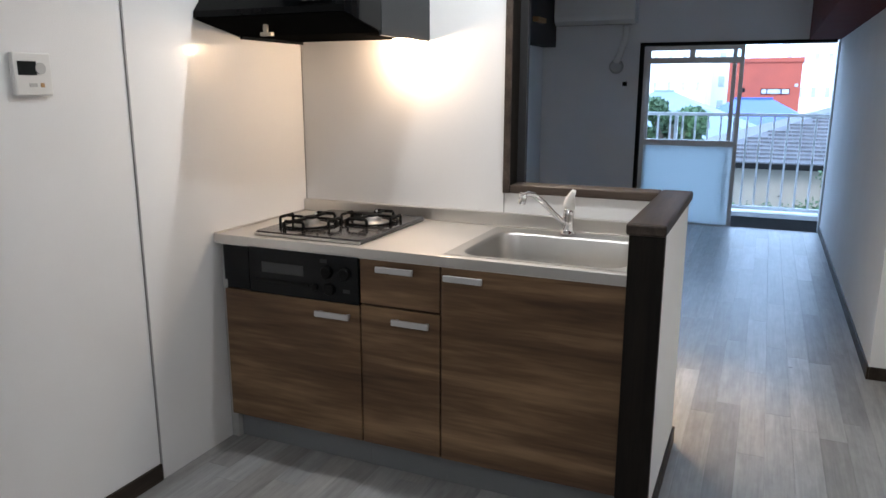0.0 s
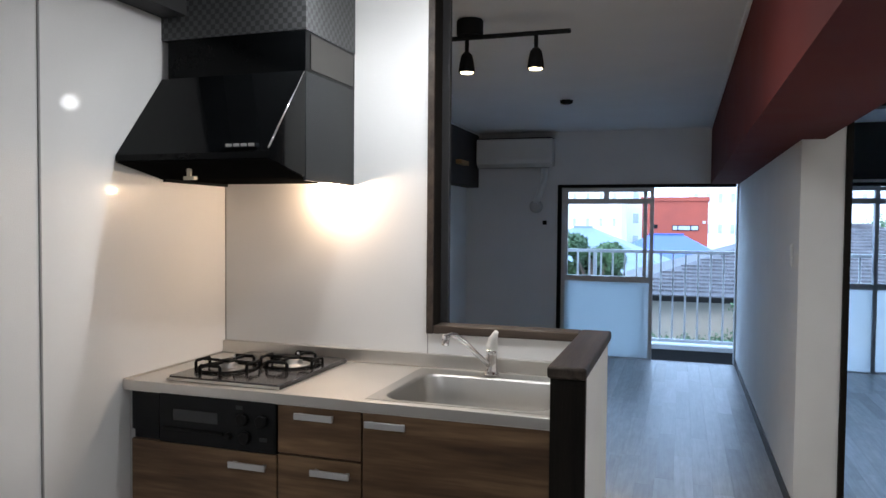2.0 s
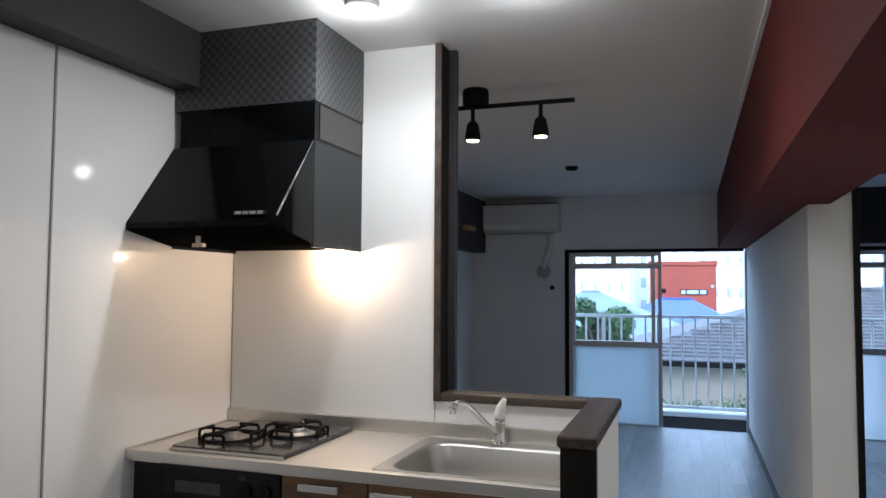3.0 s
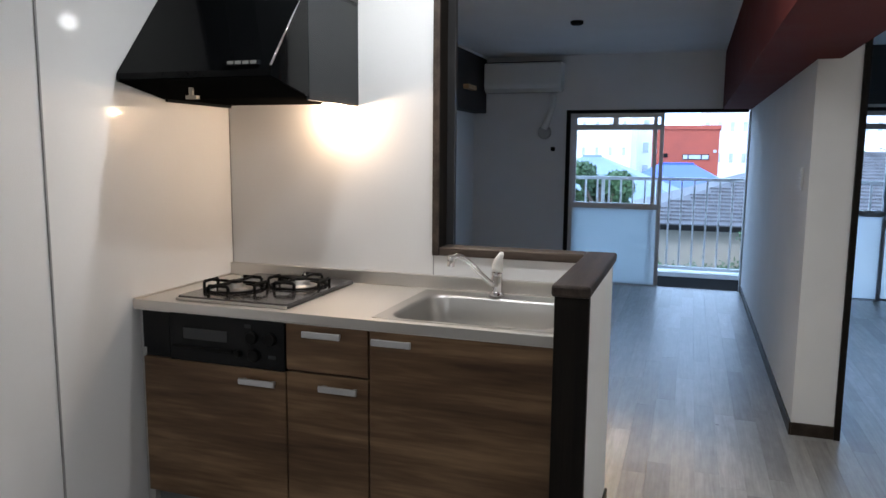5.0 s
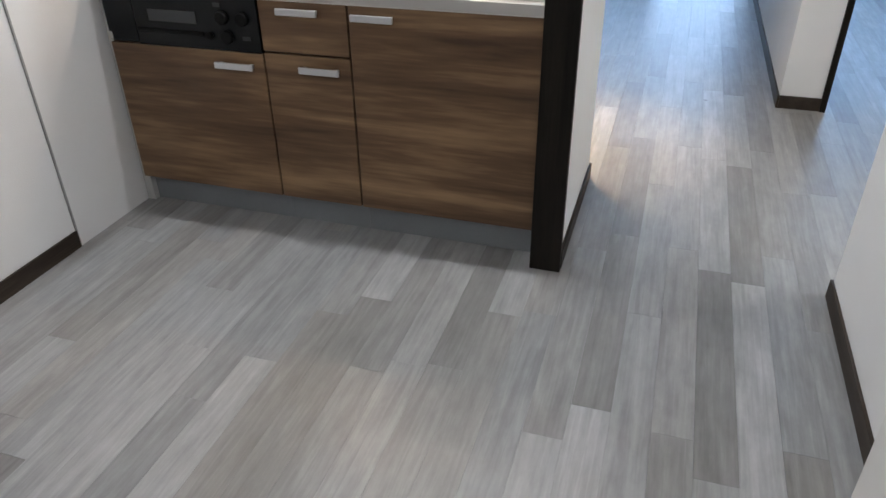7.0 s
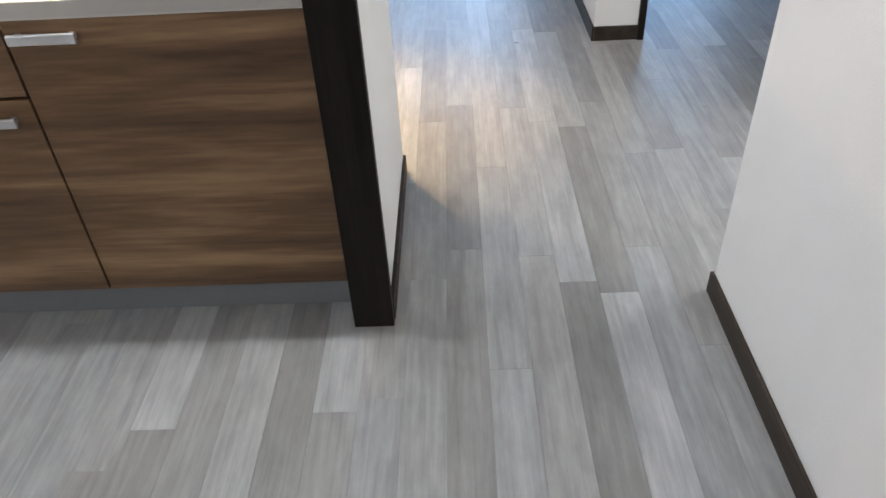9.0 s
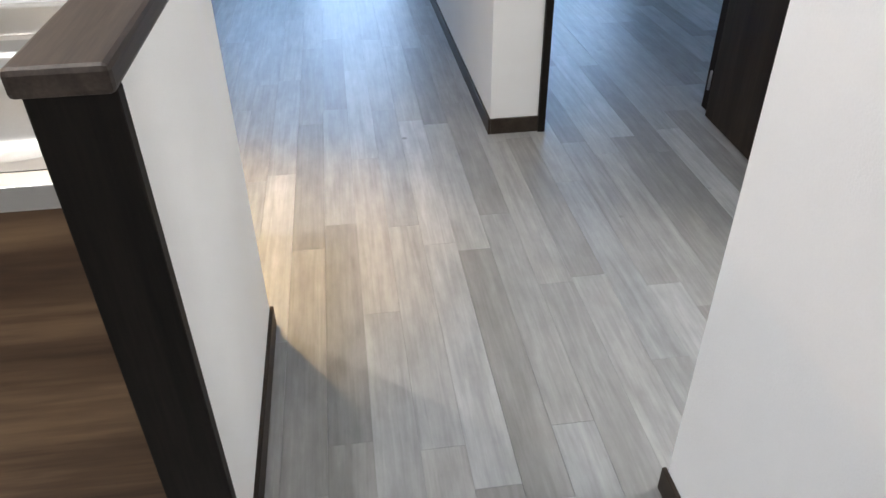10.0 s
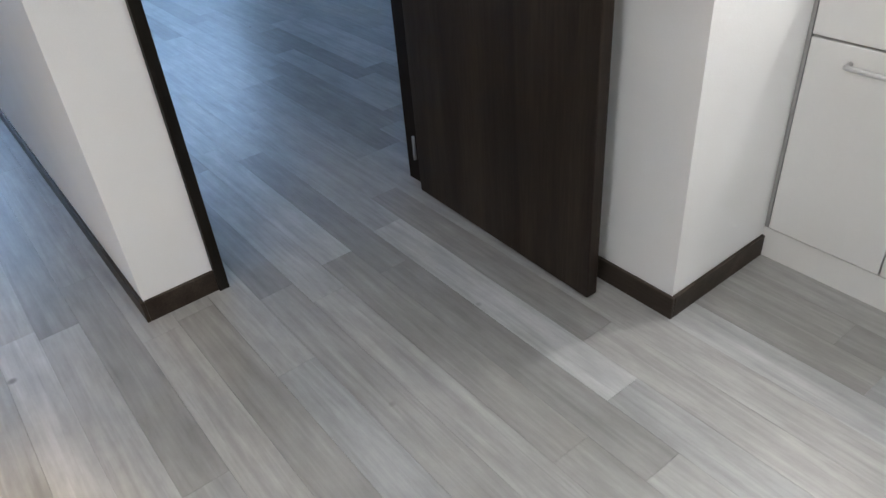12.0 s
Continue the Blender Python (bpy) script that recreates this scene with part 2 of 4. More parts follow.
HOBGLASS = surface("hob_enamel", (0.055, 0.050, 0.050), 0.12, 0.3, 0.2, 40, 0.02, 300)
BURNER = surface("burner_metal", (0.30, 0.29, 0.28), 0.45, 0.8, 0.15, 20, 0.1)
WHITEPLASTIC = surface("white_plastic", (0.72, 0.72, 0.70), 0.4, 0.0, 0.03, 6, 0.02)
GREYPLASTIC = surface("grey_plastic", (0.45, 0.45, 0.44), 0.4, 0.0, 0.05, 6, 0.02)
BEIGE = surface("beige_plastic", (0.55, 0.48, 0.38), 0.5, 0.0, 0.05, 6, 0.02)
WHITECAB = surface("white_cabinet", (0.72, 0.72, 0.71), 0.35, 0.0, 0.02, 4, 0.02)
SCREEN = surface("dark_display", (0.02, 0.022, 0.022), 0.15, 0.0, 0.1, 6, 0.0)
CAULK = surface("grey_joint", (0.30, 0.30, 0.30), 0.6, 0.0, 0.1, 10, 0.1)
TANWOOD = surface("tan_wood", (0.42, 0.25, 0.11), 0.5, 0.0, 0.15, 20, 0.1)
CLEAR = glass("window_glass")
FROST = glass("frosted_glass", 0.6, (0.86, 0.93, 0.97))
fn = FROST.node_tree.nodes
tr, mixer = fn.new("ShaderNodeBsdfTranslucent"), fn.new("ShaderNodeMixShader")
tr.inputs[0].default_value = (0.60, 0.62, 0.62, 1)
mixer.inputs[0].default_value = 0.65
FROST.node_tree.links.new(fn["Principled BSDF"].outputs[0], mixer.inputs[1])
FROST.node_tree.links.new(tr.outputs[0], mixer.inputs[2])
FROST.node_tree.links.new(mixer.outputs[0], fn["Material Output"].inputs[0])
BULB = glow("warm_bulb", (1.0, 0.80, 0.52), 9)
HOODBULB = glow("hood_bulb", (1.0, 0.85, 0.6), 12)
ROOMBULB = glow("white_bulb", (1.0, 0.92, 0.8), 6)
SUBFLOOR = surface("floor_joint", (0.22, 0.22, 0.22), 0.8, 0.0, 0.1, 10, 0.1)
PLANK = plank_material()
# concrete made near black so its colour carries the balcony's shade
SHADECONCRETE = surface("shaded_concrete", (0.05, 0.05, 0.05), 0.85, 0.0, 0.18, 3, 0.4, 90)
CURBWHITE = surface("curb_paint", (0.72, 0.72, 0.72), 0.7, 0.0, 0.08, 4, 0.2)
RAILWHITE = surface("rail_paint", (0.80, 0.81, 0.82), 0.45, 0.0, 0.06, 8, 0.05)
ROOFTILE = surface("slate_roof", (0.105, 0.105, 0.115), 0.7, 0.0, 0.3, 3, 0.4, 30)
BLUEROOF = surface("blue_roof", (0.035, 0.085, 0.42), 0.4, 0.0, 0.10, 1, 0.1, 20)
PALEROOF = surface("pale_roof", (0.17, 0.23, 0.30), 0.5, 0.0, 0.10, 1, 0.1, 20)
STUCCO = surface("tan_stucco", (0.40, 0.36, 0.30), 0.9, 0.0, 0.1, 1.5, 0.3, 30)
REDBRICK = surface("red_facade", (0.36, 0.075, 0.045), 0.8, 0.0, 0.12, 0.6, 0.2, 12)
WHITEFACADE = surface("white_facade", (0.80, 0.80, 0.80), 0.8, 0.0, 0.05, 0.6, 0.2, 12)
FARGLASS = surface("far_window_glass", (0.42, 0.46, 0.52), 0.15, 0.0, 0.2, 2, 0.0)
GROUND = surface("ground_earth", (0.13, 0.13, 0.12), 0.9, 0.0, 0.3, 0.3, 0.3, 8)
BARK = surface("bark", (0.10, 0.075, 0.055), 0.9, 0.0, 0.3, 8, 0.6, 40)
LEAF = surface("leaf", (0.055, 0.11, 0.045), 0.6, 0.0, 0.5, 2.0, 0.1, 30)


# ---- building tools ----
def box(bm, x0, x1, y0, y1, z0, z1, bevel=0.0, segments=2):
    r = bmesh.ops.create_cube(bm, size=1)
    m = Matrix.Translation(((x0 + x1) / 2, (y0 + y1) / 2, (z0 + z1) / 2)) @ Matrix.Diagonal((x1 - x0, y1 - y0, z1 - z0, 1))
    bmesh.ops.transform(bm, matrix=m, verts=r["verts"])
    if bevel:
        edges = list({e for v in r["verts"] for e in v.link_edges})
        bmesh.ops.bevel(bm, geom=edges, offset=bevel, segments=segments, affect="EDGES", profile=0.5)
    return bm


def boxes(*rows, bevel=0.0):
    bm = bmesh.new()
    for r in rows:
        box(bm, *r, bevel=bevel)
    return bm


def tube(bm, points, radius, sides=10):
    """A round bar along a line of points, closed at both ends."""
    pts = [Vector(p) for p in points]
    rings = []
    for i, p in enumerate(pts):
        a, b = pts[max(0, i - 1)], pts[min(len(pts) - 1, i + 1)]
        d = (b - a).normalized()
        u = d.orthogonal().normalized() if i == 0 else (u - d * u.dot(d)).normalized()
        w = d.cross(u)
        r = radius[i] if isinstance(radius, (list, tuple)) else radius
        rings.append([bm.verts.new(p + (u * math.cos(2 * math.pi * k / sides) + w * math.sin(2 * math.pi * k / sides)) * r) for k in range(sides)])
    for a, b in zip(rings, rings[1:]):
        for k in range(sides):
            f = bm.faces.new((a[k], a[(k + 1) % sides], b[(k + 1) % sides], b[k]))
            f.smooth = True
    bm.faces.new(rings[0][::-1]), bm.faces.new(rings[-1])
    return bm


def lathe(bm, centre, profile, sides=24):
    """A turned shape about a vertical axis: profile rows of (radius, height)."""
    return tube_rings(bm, [[Vector(centre) + Vector((r * math.cos(2 * math.pi * k / sides), r * math.sin(2 * math.pi * k / sides), h)) for k in range(sides)] for r, h in profile])


def tube_rings(bm, rings, caps=True):
    vs = [[bm.verts.new(p) for p in ring] for ring in rings]
    n = len(vs[0])
    for a, b in zip(vs, vs[1:]):
        for k in range(n):
            f = bm.faces.new((a[k], a[(k + 1) % n], b[(k + 1) % n], b[k]))
            f.smooth = True
    if caps:
        bm.faces.new(vs[0][::-1]), bm.faces.new(vs[-1])
    return bm


def prism(bm, outline, x0, x1):
    """An outline of (y, z) drawn out from x0 to x1."""
    a = [bm.verts.new((x0, y, z)) for y, z in outline]
    b = [bm.verts.new((x1, y, z)) for y, z in outline]
    n = len(outline)
    for k in range(n):
        bm.faces.new((a[k], a[(k + 1) % n], b[(k + 1) % n], b[k]))
    bm.faces.new(a[::-1]), bm.faces.new(b)
    bmesh.ops.recalc_face_normals(bm, faces=bm.faces)
    return bm


def part(name, bm, material, parent=None, label=""):
    """Link a bmesh, given in world coordinates, as one mesh object."""
    me = bpy.data.meshes.new(name)
    bm.normal_update()
    bm.to_mesh(me)
    bm.free()
    me.materials.append(material)
    ob = new(name, me)
    if parent:
        ob.parent = parent
        if parent.type == "EMPTY":
            ob.matrix_parent_inverse = Matrix.Translation(-parent.location)
    if label:
        ob["label"] = label
    return ob


def thing(name, place, label, category, group="", kind=""):
    ob = new(name)
    ob.location = place
    ob.empty_display_size = 0.1
    return tagged(ob, label, category, group, kind)


def structure(name, bm, material, label, category):
    return tagged(part(name, bm, material), label, category, "", "structure")


# ---- large structure ----
H = 2.43        # ceiling
YB = 0.63       # kitchen back wall
YF = 5.80       # window wall
structure("wall_kitchen_west", boxes((-0.14, 0, -3.4, YB, 0, H)), WALLPAPER, "plain white papered kitchen side wall", "wall")
structure("wall_kitchen_back", boxes((-0.52, 0.955, YB, 0.73, 0, H)), WALLPAPER, "white wall behind the kitchen counter", "wall")
structure("wall_living_west", boxes((-0.52, -0.40, 0.73, YF, 0, H)), GREYWALL, "pale grey papered living room side wall", "wall")
structure("wall_entry", boxes((-0.14, 2.62, -3.54, -3.4, 0, H)), WALLPAPER, "plain white wall at the entry", "wall")
W1, W2, WT = (0.669, 2.466), (2.80, 4.58), 1.855
structure("wall_north", boxes((-0.52, W1[0], YF, YF + 0.18, -0.3, H), (W1[0], W1[1], YF, YF + 0.18, WT, H), (W1[1], W2[0], YF, YF + 0.18, -0.3, H),
                              (W2[0], W2[1], YF, YF + 0.18, WT, H), (W2[1], 5.12, YF, YF + 0.18, -0.3, H)), GREYWALL, "pale grey wall with two balcony windows", "wall")
structure("wall_divider", boxes((2.471, 2.664, 1.773, YF, 0, 1.85), (2.572, 2.664, 1.773, YF, 1.85, H)), WALLPAPER, "white papered partition between the two rooms", "wall")
structure("wall_passage", boxes((2.505, 2.62, -3.4, 0.045, 0, 1.85), (2.572, 2.62, -3.4, 0.045, 1.85, H)), WALLPAPER, "white papered passage wall with a dark baseboard", "wall")
structure("wall_bedroom_door", boxes((3.447, 5.0, 1.773, 1.873, 0, H), (2.664, 3.447, 1.773, 1.873, 2.03, H)), WALLPAPER, "white wall with a doorway into the second room", "wall")
structure("wall_column", boxes((3.461, 4.34, 0.862, 1.773, 0, H)), WALLPAPER, "white papered boxed-out column with dark baseboard", "wall")
structure("wall_east", boxes((5.0, 5.12, 1.873, YF, 0, H), (4.34, 4.46, -1.1, 1.773, 0, H)), GREYWALL, "plain pale side wall", "wall")
structure("wall_hall", boxes((2.62, 4.34, -1.2, -1.1, 0, H)), WALLPAPER, "plain white wall closing the hall", "wall")
structure("ceiling", boxes((-0.52, 5.12, -3.54, YF + 0.18, H, H + 0.12)), CEILING, "off-white papered ceiling", "ceiling")
structure("beam", boxes((2.2, 2.572, -3.4, YF, 1.85, H)), REDBEAM, "deep red papered ceiling beam", "beam")
structure("beam_west", boxes((-0.40, -0.26, 0.73, YF, 1.83, H)), DARKPAPER, "charcoal papered beam along the side wall", "beam")
structure("soffit", boxes((0, 0.12, -3.4, 0.213, 2.21, H)), DARKPAPER, "charcoal soffit over the kitchen side wall", "soffit")
structure("duct_cover", boxes((0, 0.63, 0.213, YB, 2.122, H)), CHECK, "dark checked boxed-in duct above the range hood", "duct cover")
structure("accent_wall", boxes((2.692, 5.0, YF - 0.006, YF, WT + 0.03, H)), DARKPAPER, "charcoal accent paper above the second window", "wall")
panel = structure("kitchen_panel", boxes((0, 0.004, -0.351, YB - 0.004, 0, 2.21)), PANEL, "glossy white kitchen wall panel", "wall panel")
part("panel_joint", boxes((0, 0.006, -0.357, -0.351, 0, 2.21)), CAULK, panel, "grey joint strip")
backp = structure("splashback", boxes((0, 0.955, YB - 0.004, YB, 0.85, H), (0.959, 1.574, YB - 0.004, YB, 0.85, 0.985)), SPLASH, "satin white splashback panel behind the counter", "wall panel")
part("panel_joint", boxes((0.004, 0.008, YB - 0.007, YB - 0.004, 0.9, 1.6)), CAULK, backp, "grey corner joint")
part("panel_joint", boxes((0.955, 0.959, YB - 0.005, YB, 0.9, 0.985)), CAULK, backp, "grey joint strip")

low = structure("half_wall", boxes((0.955, 1.664, YB, 0.70, 0, 0.985), (1.574, 1.664, -0.02, YB, 0, 0.985)), WALLPAPER, "low white wall wrapping the kitchen counter", "half wall")
part("end_post", boxes((1.570, 1.672, -0.047, -0.02, 0, 0.985), bevel=0.003), DARKWOOD, low, "dark stained end board")
bm = boxes((1.563, 1.676, -0.066, 0.716, 0.985, 1.021), bevel=0.008)
part("ledge", bm, DARKLEDGE, low, "dark stained wooden ledge")
part("ledge", boxes((0.984, 1.5625, 0.612, 0.716, 0.985, 1.020), bevel=0.006), DARKLEDGE_X, low, "dark stained wooden ledge")
frm = structure("opening_trim", boxes((0.955, 0.981, 0.622, 0.7165, 0.985, H), bevel=0.002), DARKWOOD, "dark wooden trim post at the kitchen opening", "trim")
# paler wood on the post's front paints the kitchen light falling on it
part("post_lit_face", boxes((0.955, 0.983, 0.610, 0.6215, 0.985, H), bevel=0.002), DARKLEDGE, frm, "front face of the post in lighter brown, as if lit")
part("jamb_lining", boxes((0.955, 1.012, 0.717, 0.745, 0.985, H)), DARKPAPER, frm, "charcoal papered jamb lining")


def baseboard(rows, label="dark brown wooden baseboard"):
    for r in rows:
        structure("baseboard", boxes(r, bevel=0.002), BASEWOOD, label, "baseboard")


BH = 0.065
baseboard([(0, 0.010, -3.4, -0.357, 0, BH), (1.664, 1.674, -0.02, 0.71, 0, BH), (2.461, 2.471, 1.763, YF, 0, BH), (2.4715, 2.664, 1.763, 1.773, 0, BH),
           (2.495, 2.505, -1.00, 0.055, 0, BH), (2.495, 2.505, -3.4, -1.75, 0, BH), (3.451, 3.461, 0.852, 1.77, 0, BH), (3.4615, 3.84, 0.852, 0.862, 0, BH), (-0.40, -0.39, 0.73, YF, 0, BH),
           (-0.39, 0.63, YF - 0.01, YF, 0, BH), (2.664, 2.674, 1.91, YF, 0, BH)])
# thin cove between ceiling and beams
structure("trim", boxes((2.185, 2.2, 0.0, YF, H - 0.02, H)), CEILING, "narrow pale ceiling cove along the beam", "trim")
structure("trim", boxes((-0.26, -0.245, 0.745, YF, H - 0.02, H)), CEILING, "narrow pale ceiling cove along the beam", "trim")

# doorway to the second room and its open door
trim = structure("door_frame", boxes((2.664, 2.692, 1.755, 1.89, 0, 2.03)), DARKWOOD, "dark brown wooden door frame", "door frame")
part("jamb", boxes((3.419, 3.447, 1.783, 1.89, 0, 2.03)), DARKWOOD, trim)
part("head", boxes((2.692, 3.419, 1.783, 1.89, 2.0, 2.03)), DARKWOOD, trim)
door = thing("door_1", (3.38, 1.77, 0), "dark brown wooden door standing wide open", "door", "", "structure")
bm = boxes((3.382, 3.417, 1.040, 1.779, 0.008, 1.99), bevel=0.003)
bmesh.ops.rotate(bm, verts=bm.verts, cent=(3.382, 1.779, 0), matrix=Matrix.Rotation(radians(-1.8), 3, "Z"))
part("leaf", bm, DOORWOOD, door)
for hz in (0.12, 1.0, 1.85):
    bm = bmesh.new()
    tube(bm, [(3.376, 1.786, hz), (3.376, 1.786, hz + 0.08)], 0.005)
    part("hinge", bm, KICKGREY, door, "small metal hinge")
bm = bmesh.new()
tube(bm, [(3.362, 1.10, 0.98), (3.325, 1.10, 0.98), (3.315, 1.11, 0.98), (3.315, 1.21, 0.98)], 0.009)
part("door_handle", bm, ALUMINIUM, door, "satin metal lever handle")

# white passage door, slightly ajar
pd = thing("door_2", (2.50, -1.69, 0), "white flush door standing slightly ajar", "door", "", "structure")
bm = boxes((2.462, 2.496, -1.690, -0.940, 0.010, 1.84), bevel=0.003)
bmesh.ops.rotate(bm, verts=bm.verts, cent=(2.496, -1.690, 0), matrix=Matrix.Rotation(radians(6.3), 3, "Z"))
part("leaf", bm, WHITECAB, pd)
bm = boxes((2.474, 2.484, -0.9405, -0.938, 0.012, 1.838))
bmesh.ops.rotate(bm, verts=bm.verts, cent=(2.496, -1.690, 0), matrix=Matrix.Rotation(radians(6.3), 3, "Z"))
part("edge_strip", bm, CAULK, pd, "grey edge strip")


# ---- windows and balcony ----
def sash(name, x0, x1, y, parent_label):
    """A sliding sash: frame, upper light with two panes, middle clear pane, lower frosted pane."""
    s = thing(name, ((x0 + x1) / 2, y, 0), parent_label, "window", "balcony window sashes", "structure")
    st, d = 0.038, 0.032
    top = WT - 0.035
    part("window_frame", boxes((x0, x0 + st, y, y + d, -0.030, top), (x1 - st, x1, y, y + d, -0.030, top), (x0 + st, x1 - st, y, y + d, -0.030, 0.012),
                               (x0 + st, x1 - st, y, y + d, top - 0.04, top)), SASHGREY, s, "grey aluminium sash frame")
    part("rail", boxes((x0 + st, x1 - st, y - 0.004, y + d, 0.815, 0.875)), SASHGREY, s)
    part("rail", boxes((x0 + st, x1 - st, y - 0.002, y + d, 1.650, 1.705)), SASHGREY, s)
    mid = (x0 + x1) / 2
    part("mullion", boxes((mid - 0.018, mid + 0.018, y, y + d, 1.705, top - 0.04)), SASHGREY, s)
    for a, b, c, e, mat, lab in ((x0 + st, x1 - st, 0.012, 0.815, FROST, "frosted glass pane"), (x0 + st, x1 - st, 0.875, 1.650, CLEAR, "clear glass pane"),
                                 (x0 + st, mid - 0.018, 1.705, top - 0.04, CLEAR, "clear glass pane"), (mid + 0.018, x1 - st, 1.705, top - 0.04, CLEAR, "clear glass pane")):
        p = part("pane", boxes((a, b, y + 0.013, y + 0.018, c, e)), mat, s, lab)
        p.visible_shadow = False
    part("latch", boxes((x1 - 0.04, x1 - 0.015, y - 0.022, y, 0.86, 0.95), bevel=0.004), SASHGREY, s)
    return s


def window(name, x0, x1):
    w = thing(name, ((x0 + x1) / 2, YF, 0), "dark aluminium balcony window frame reaching the floor", "window", "", "structure")
    part("window_frame", boxes((x0 - 0.032, x0 - 0.0005, YF - 0.012, YF - 0.0005, 0, WT), (x0, x0 + 0.006, YF - 0.012, YF + 0.15, 0, WT), (x0 + 0.006, x1 - 0.02, YF - 0.012, YF + 0.15, WT - 0.03, WT)), MATTBLACK, w, "dark outer frame")
    part("window_frame", boxes((x1 - 0.012, x1, YF + 0.004, YF + 0.15, 0, WT - 0.03)), SASHGREY, w, "grey aluminium side frame")
    part("window_sill", boxes((x0 + 0.03, x1 - 0.02, YF - 0.001, YF + 0.14, -0.14, -0.075)), MATTBLACK, w, "dark track bed")
    part("threshold", boxes((x0 + 0.03, x1 - 0.02, YF - 0.008, YF + 0.004, 0.0005, 0.005)), ALUMINIUM, w, "thin aluminium threshold")
    for y in (YF + 0.05, YF + 0.10):
        part("track", boxes((x0 + 0.03, x1 - 0.02, y, y + 0.006, -0.075, -0.030)), ALUMINIUM, w)
    return w


window("window_1", *W1)
window("window_2", *W2)
sash("window_3", 0.677, 1.645, YF + 0.034, "closed sliding sash with frosted lower pane")
sash("window_4", 0.700, 1.575, YF + 0.090, "sliding sash pushed behind the other one")
sash("window_5", 2.81, 3.735, YF + 0.034, "closed sliding sash with frosted lower pane")
sash("window_6", 3.70, 4.59, YF + 0.090, "closed sliding sash with frosted lower pane")

structure("balcony_floor", boxes((-3.0, 8.0, YF + 0.18, 7.24, -0.42, -0.30)), SHADECONCRETE, "grey concrete balcony floor", "balcony")
curb = structure("balcony_curb", boxes((-3.0, 8.0, 7.04, 7.24, -0.30, -0.076)), SHADECONCRETE, "concrete balcony upstand with a pale top", "curb")
part("coping", boxes((-3.0, 8.0, 7.02, 7.26, -0.076, -0.022), bevel=0.006), CURBWHITE, curb)
rail = thing("balcony_railing", (2.0, 7.12, -0.022), "white painted metal balcony railing", "railing")
bm = bmesh.new()
box(bm, -3.0, 8.0, 7.09, 7.15, 1.080, 1.120, 0.008)
part("top_rail", bm, RAILWHITE, rail)
part("bottom_rail", boxes((-3.0, 8.0, 7.10, 7.14, 0.003, 0.043), bevel=0.005), RAILWHITE, rail)
bar = None
for i in range(76):
    x = -2.902 + i * 0.1436
    if bar is None:
        bar = part("baluster", boxes((x - 0.011, x + 0.011, 7.109, 7.131, 0.043, 1.080), bevel=0.003), RAILWHITE, rail)
    else:
        b2 = bar.copy()
        scene.collection.objects.link(b2)
        b2.location.x = i * 0.1436
    if i % 13 == 0:
        part("post", boxes((x + 0.05, x + 0.09, 7.10, 7.14, -0.022, 1.080), bevel=0.004), RAILWHITE, rail)
structure("balcony_ceiling", boxes((-3.0, 8.0, YF + 0.18, 7.3, 2.56, 2.68)), SHADECONCRETE, "grey underside of the balcony above", "balcony")
structure("facade_outside", boxes((-3.0, -0.52, YF, YF + 0.18, -3.2, 6), (5.12, 8.0, YF, YF + 0.18, -3.2, 6)), WHITEFACADE, "pale outer wall of the apartment house", "wall")


# ---- outdoors ----
GZ = -3.3
structure("ground", boxes((-400, 400, 7.4, 900, GZ - 0.5, GZ)), GROUND, "grey-brown open ground reaching the horizon", "ground")


def hip_house(name, x0, x1, y0, y1, eave, ridge, roofmat, wallmat, label, over=0.5, tiles=False, run=None):
    h = thing(name, ((x0 + x1) / 2, (y0 + y1) / 2, GZ), label, "house")
    part("wall", boxes((x0, x1, y0, y1, GZ, eave)), wallmat, h)
    a, b, c, d = x0 - over, x1 + over, y0 - over, y1 + over
    r = (d - c) / 2 if run is None else run
    ym = (c + d) / 2
    bm = bmesh.new()
    low = [bm.verts.new(p) for p in ((a, c, eave), (b, c, eave), (b, d, eave), (a, d, eave))]
    bas = [bm.verts.new(p) for p in ((a, c, eave - 0.18), (b, c, eave - 0.18), (b, d, eave - 0.18), (a, d, eave - 0.18))]
    t = [bm.verts.new((a + r, ym, ridge)), bm.verts.new((b - r, ym, ridge))]
    for f in ((low[0], low[1], t[1], t[0]), (low[1], low[2], t[1]), (low[2], low[3], t[0], t[1]), (low[3], low[0], t[0])):
        bm.faces.new(f)
    for k in range(4):
        bm.faces.new((bas[k], bas[(k + 1) % 4], low[(k + 1) % 4], low[k]))
    bm.faces.new(bas[::-1])
    roof = part("roof", bm, roofmat, h)
    part("ridge_cap", boxes((a + r - 0.1, b - r + 0.1, ym - 0.12, ym + 0.12, ridge - 0.06, ridge + 0.06), bevel=0.03), roofmat, roof)
    part("gutter", boxes((a, b, c - 0.1, c - 0.002, eave - 0.16, eave - 0.02), bevel=0.02), MATTBLACK, h)
    if tiles:
        # courses of tile as stepped lips up the front slope
        bm = bmesh.new()
        n = 22
        for i in range(1, n):
            f0 = i / n
            y, z = c + (ym - c) * f0, eave + (ridge - eave) * f0
            xa, xb = a + r * f0 + 0.05, b - r * f0 - 0.05
            x = xa + (0.3 if i % 2 else 0)
            while x < xb - 0.1:
                w = min(0.60, xb - x)
                s = random.uniform(0, 0.012)
                box(bm, x, x + w - 0.02, y - 0.03, y + 0.10, z - 0.02, z + 0.035 + s)
                x += w
        tagged(part("roof_tiling", bm, roofmat, roof), kind="stuff")
    return h


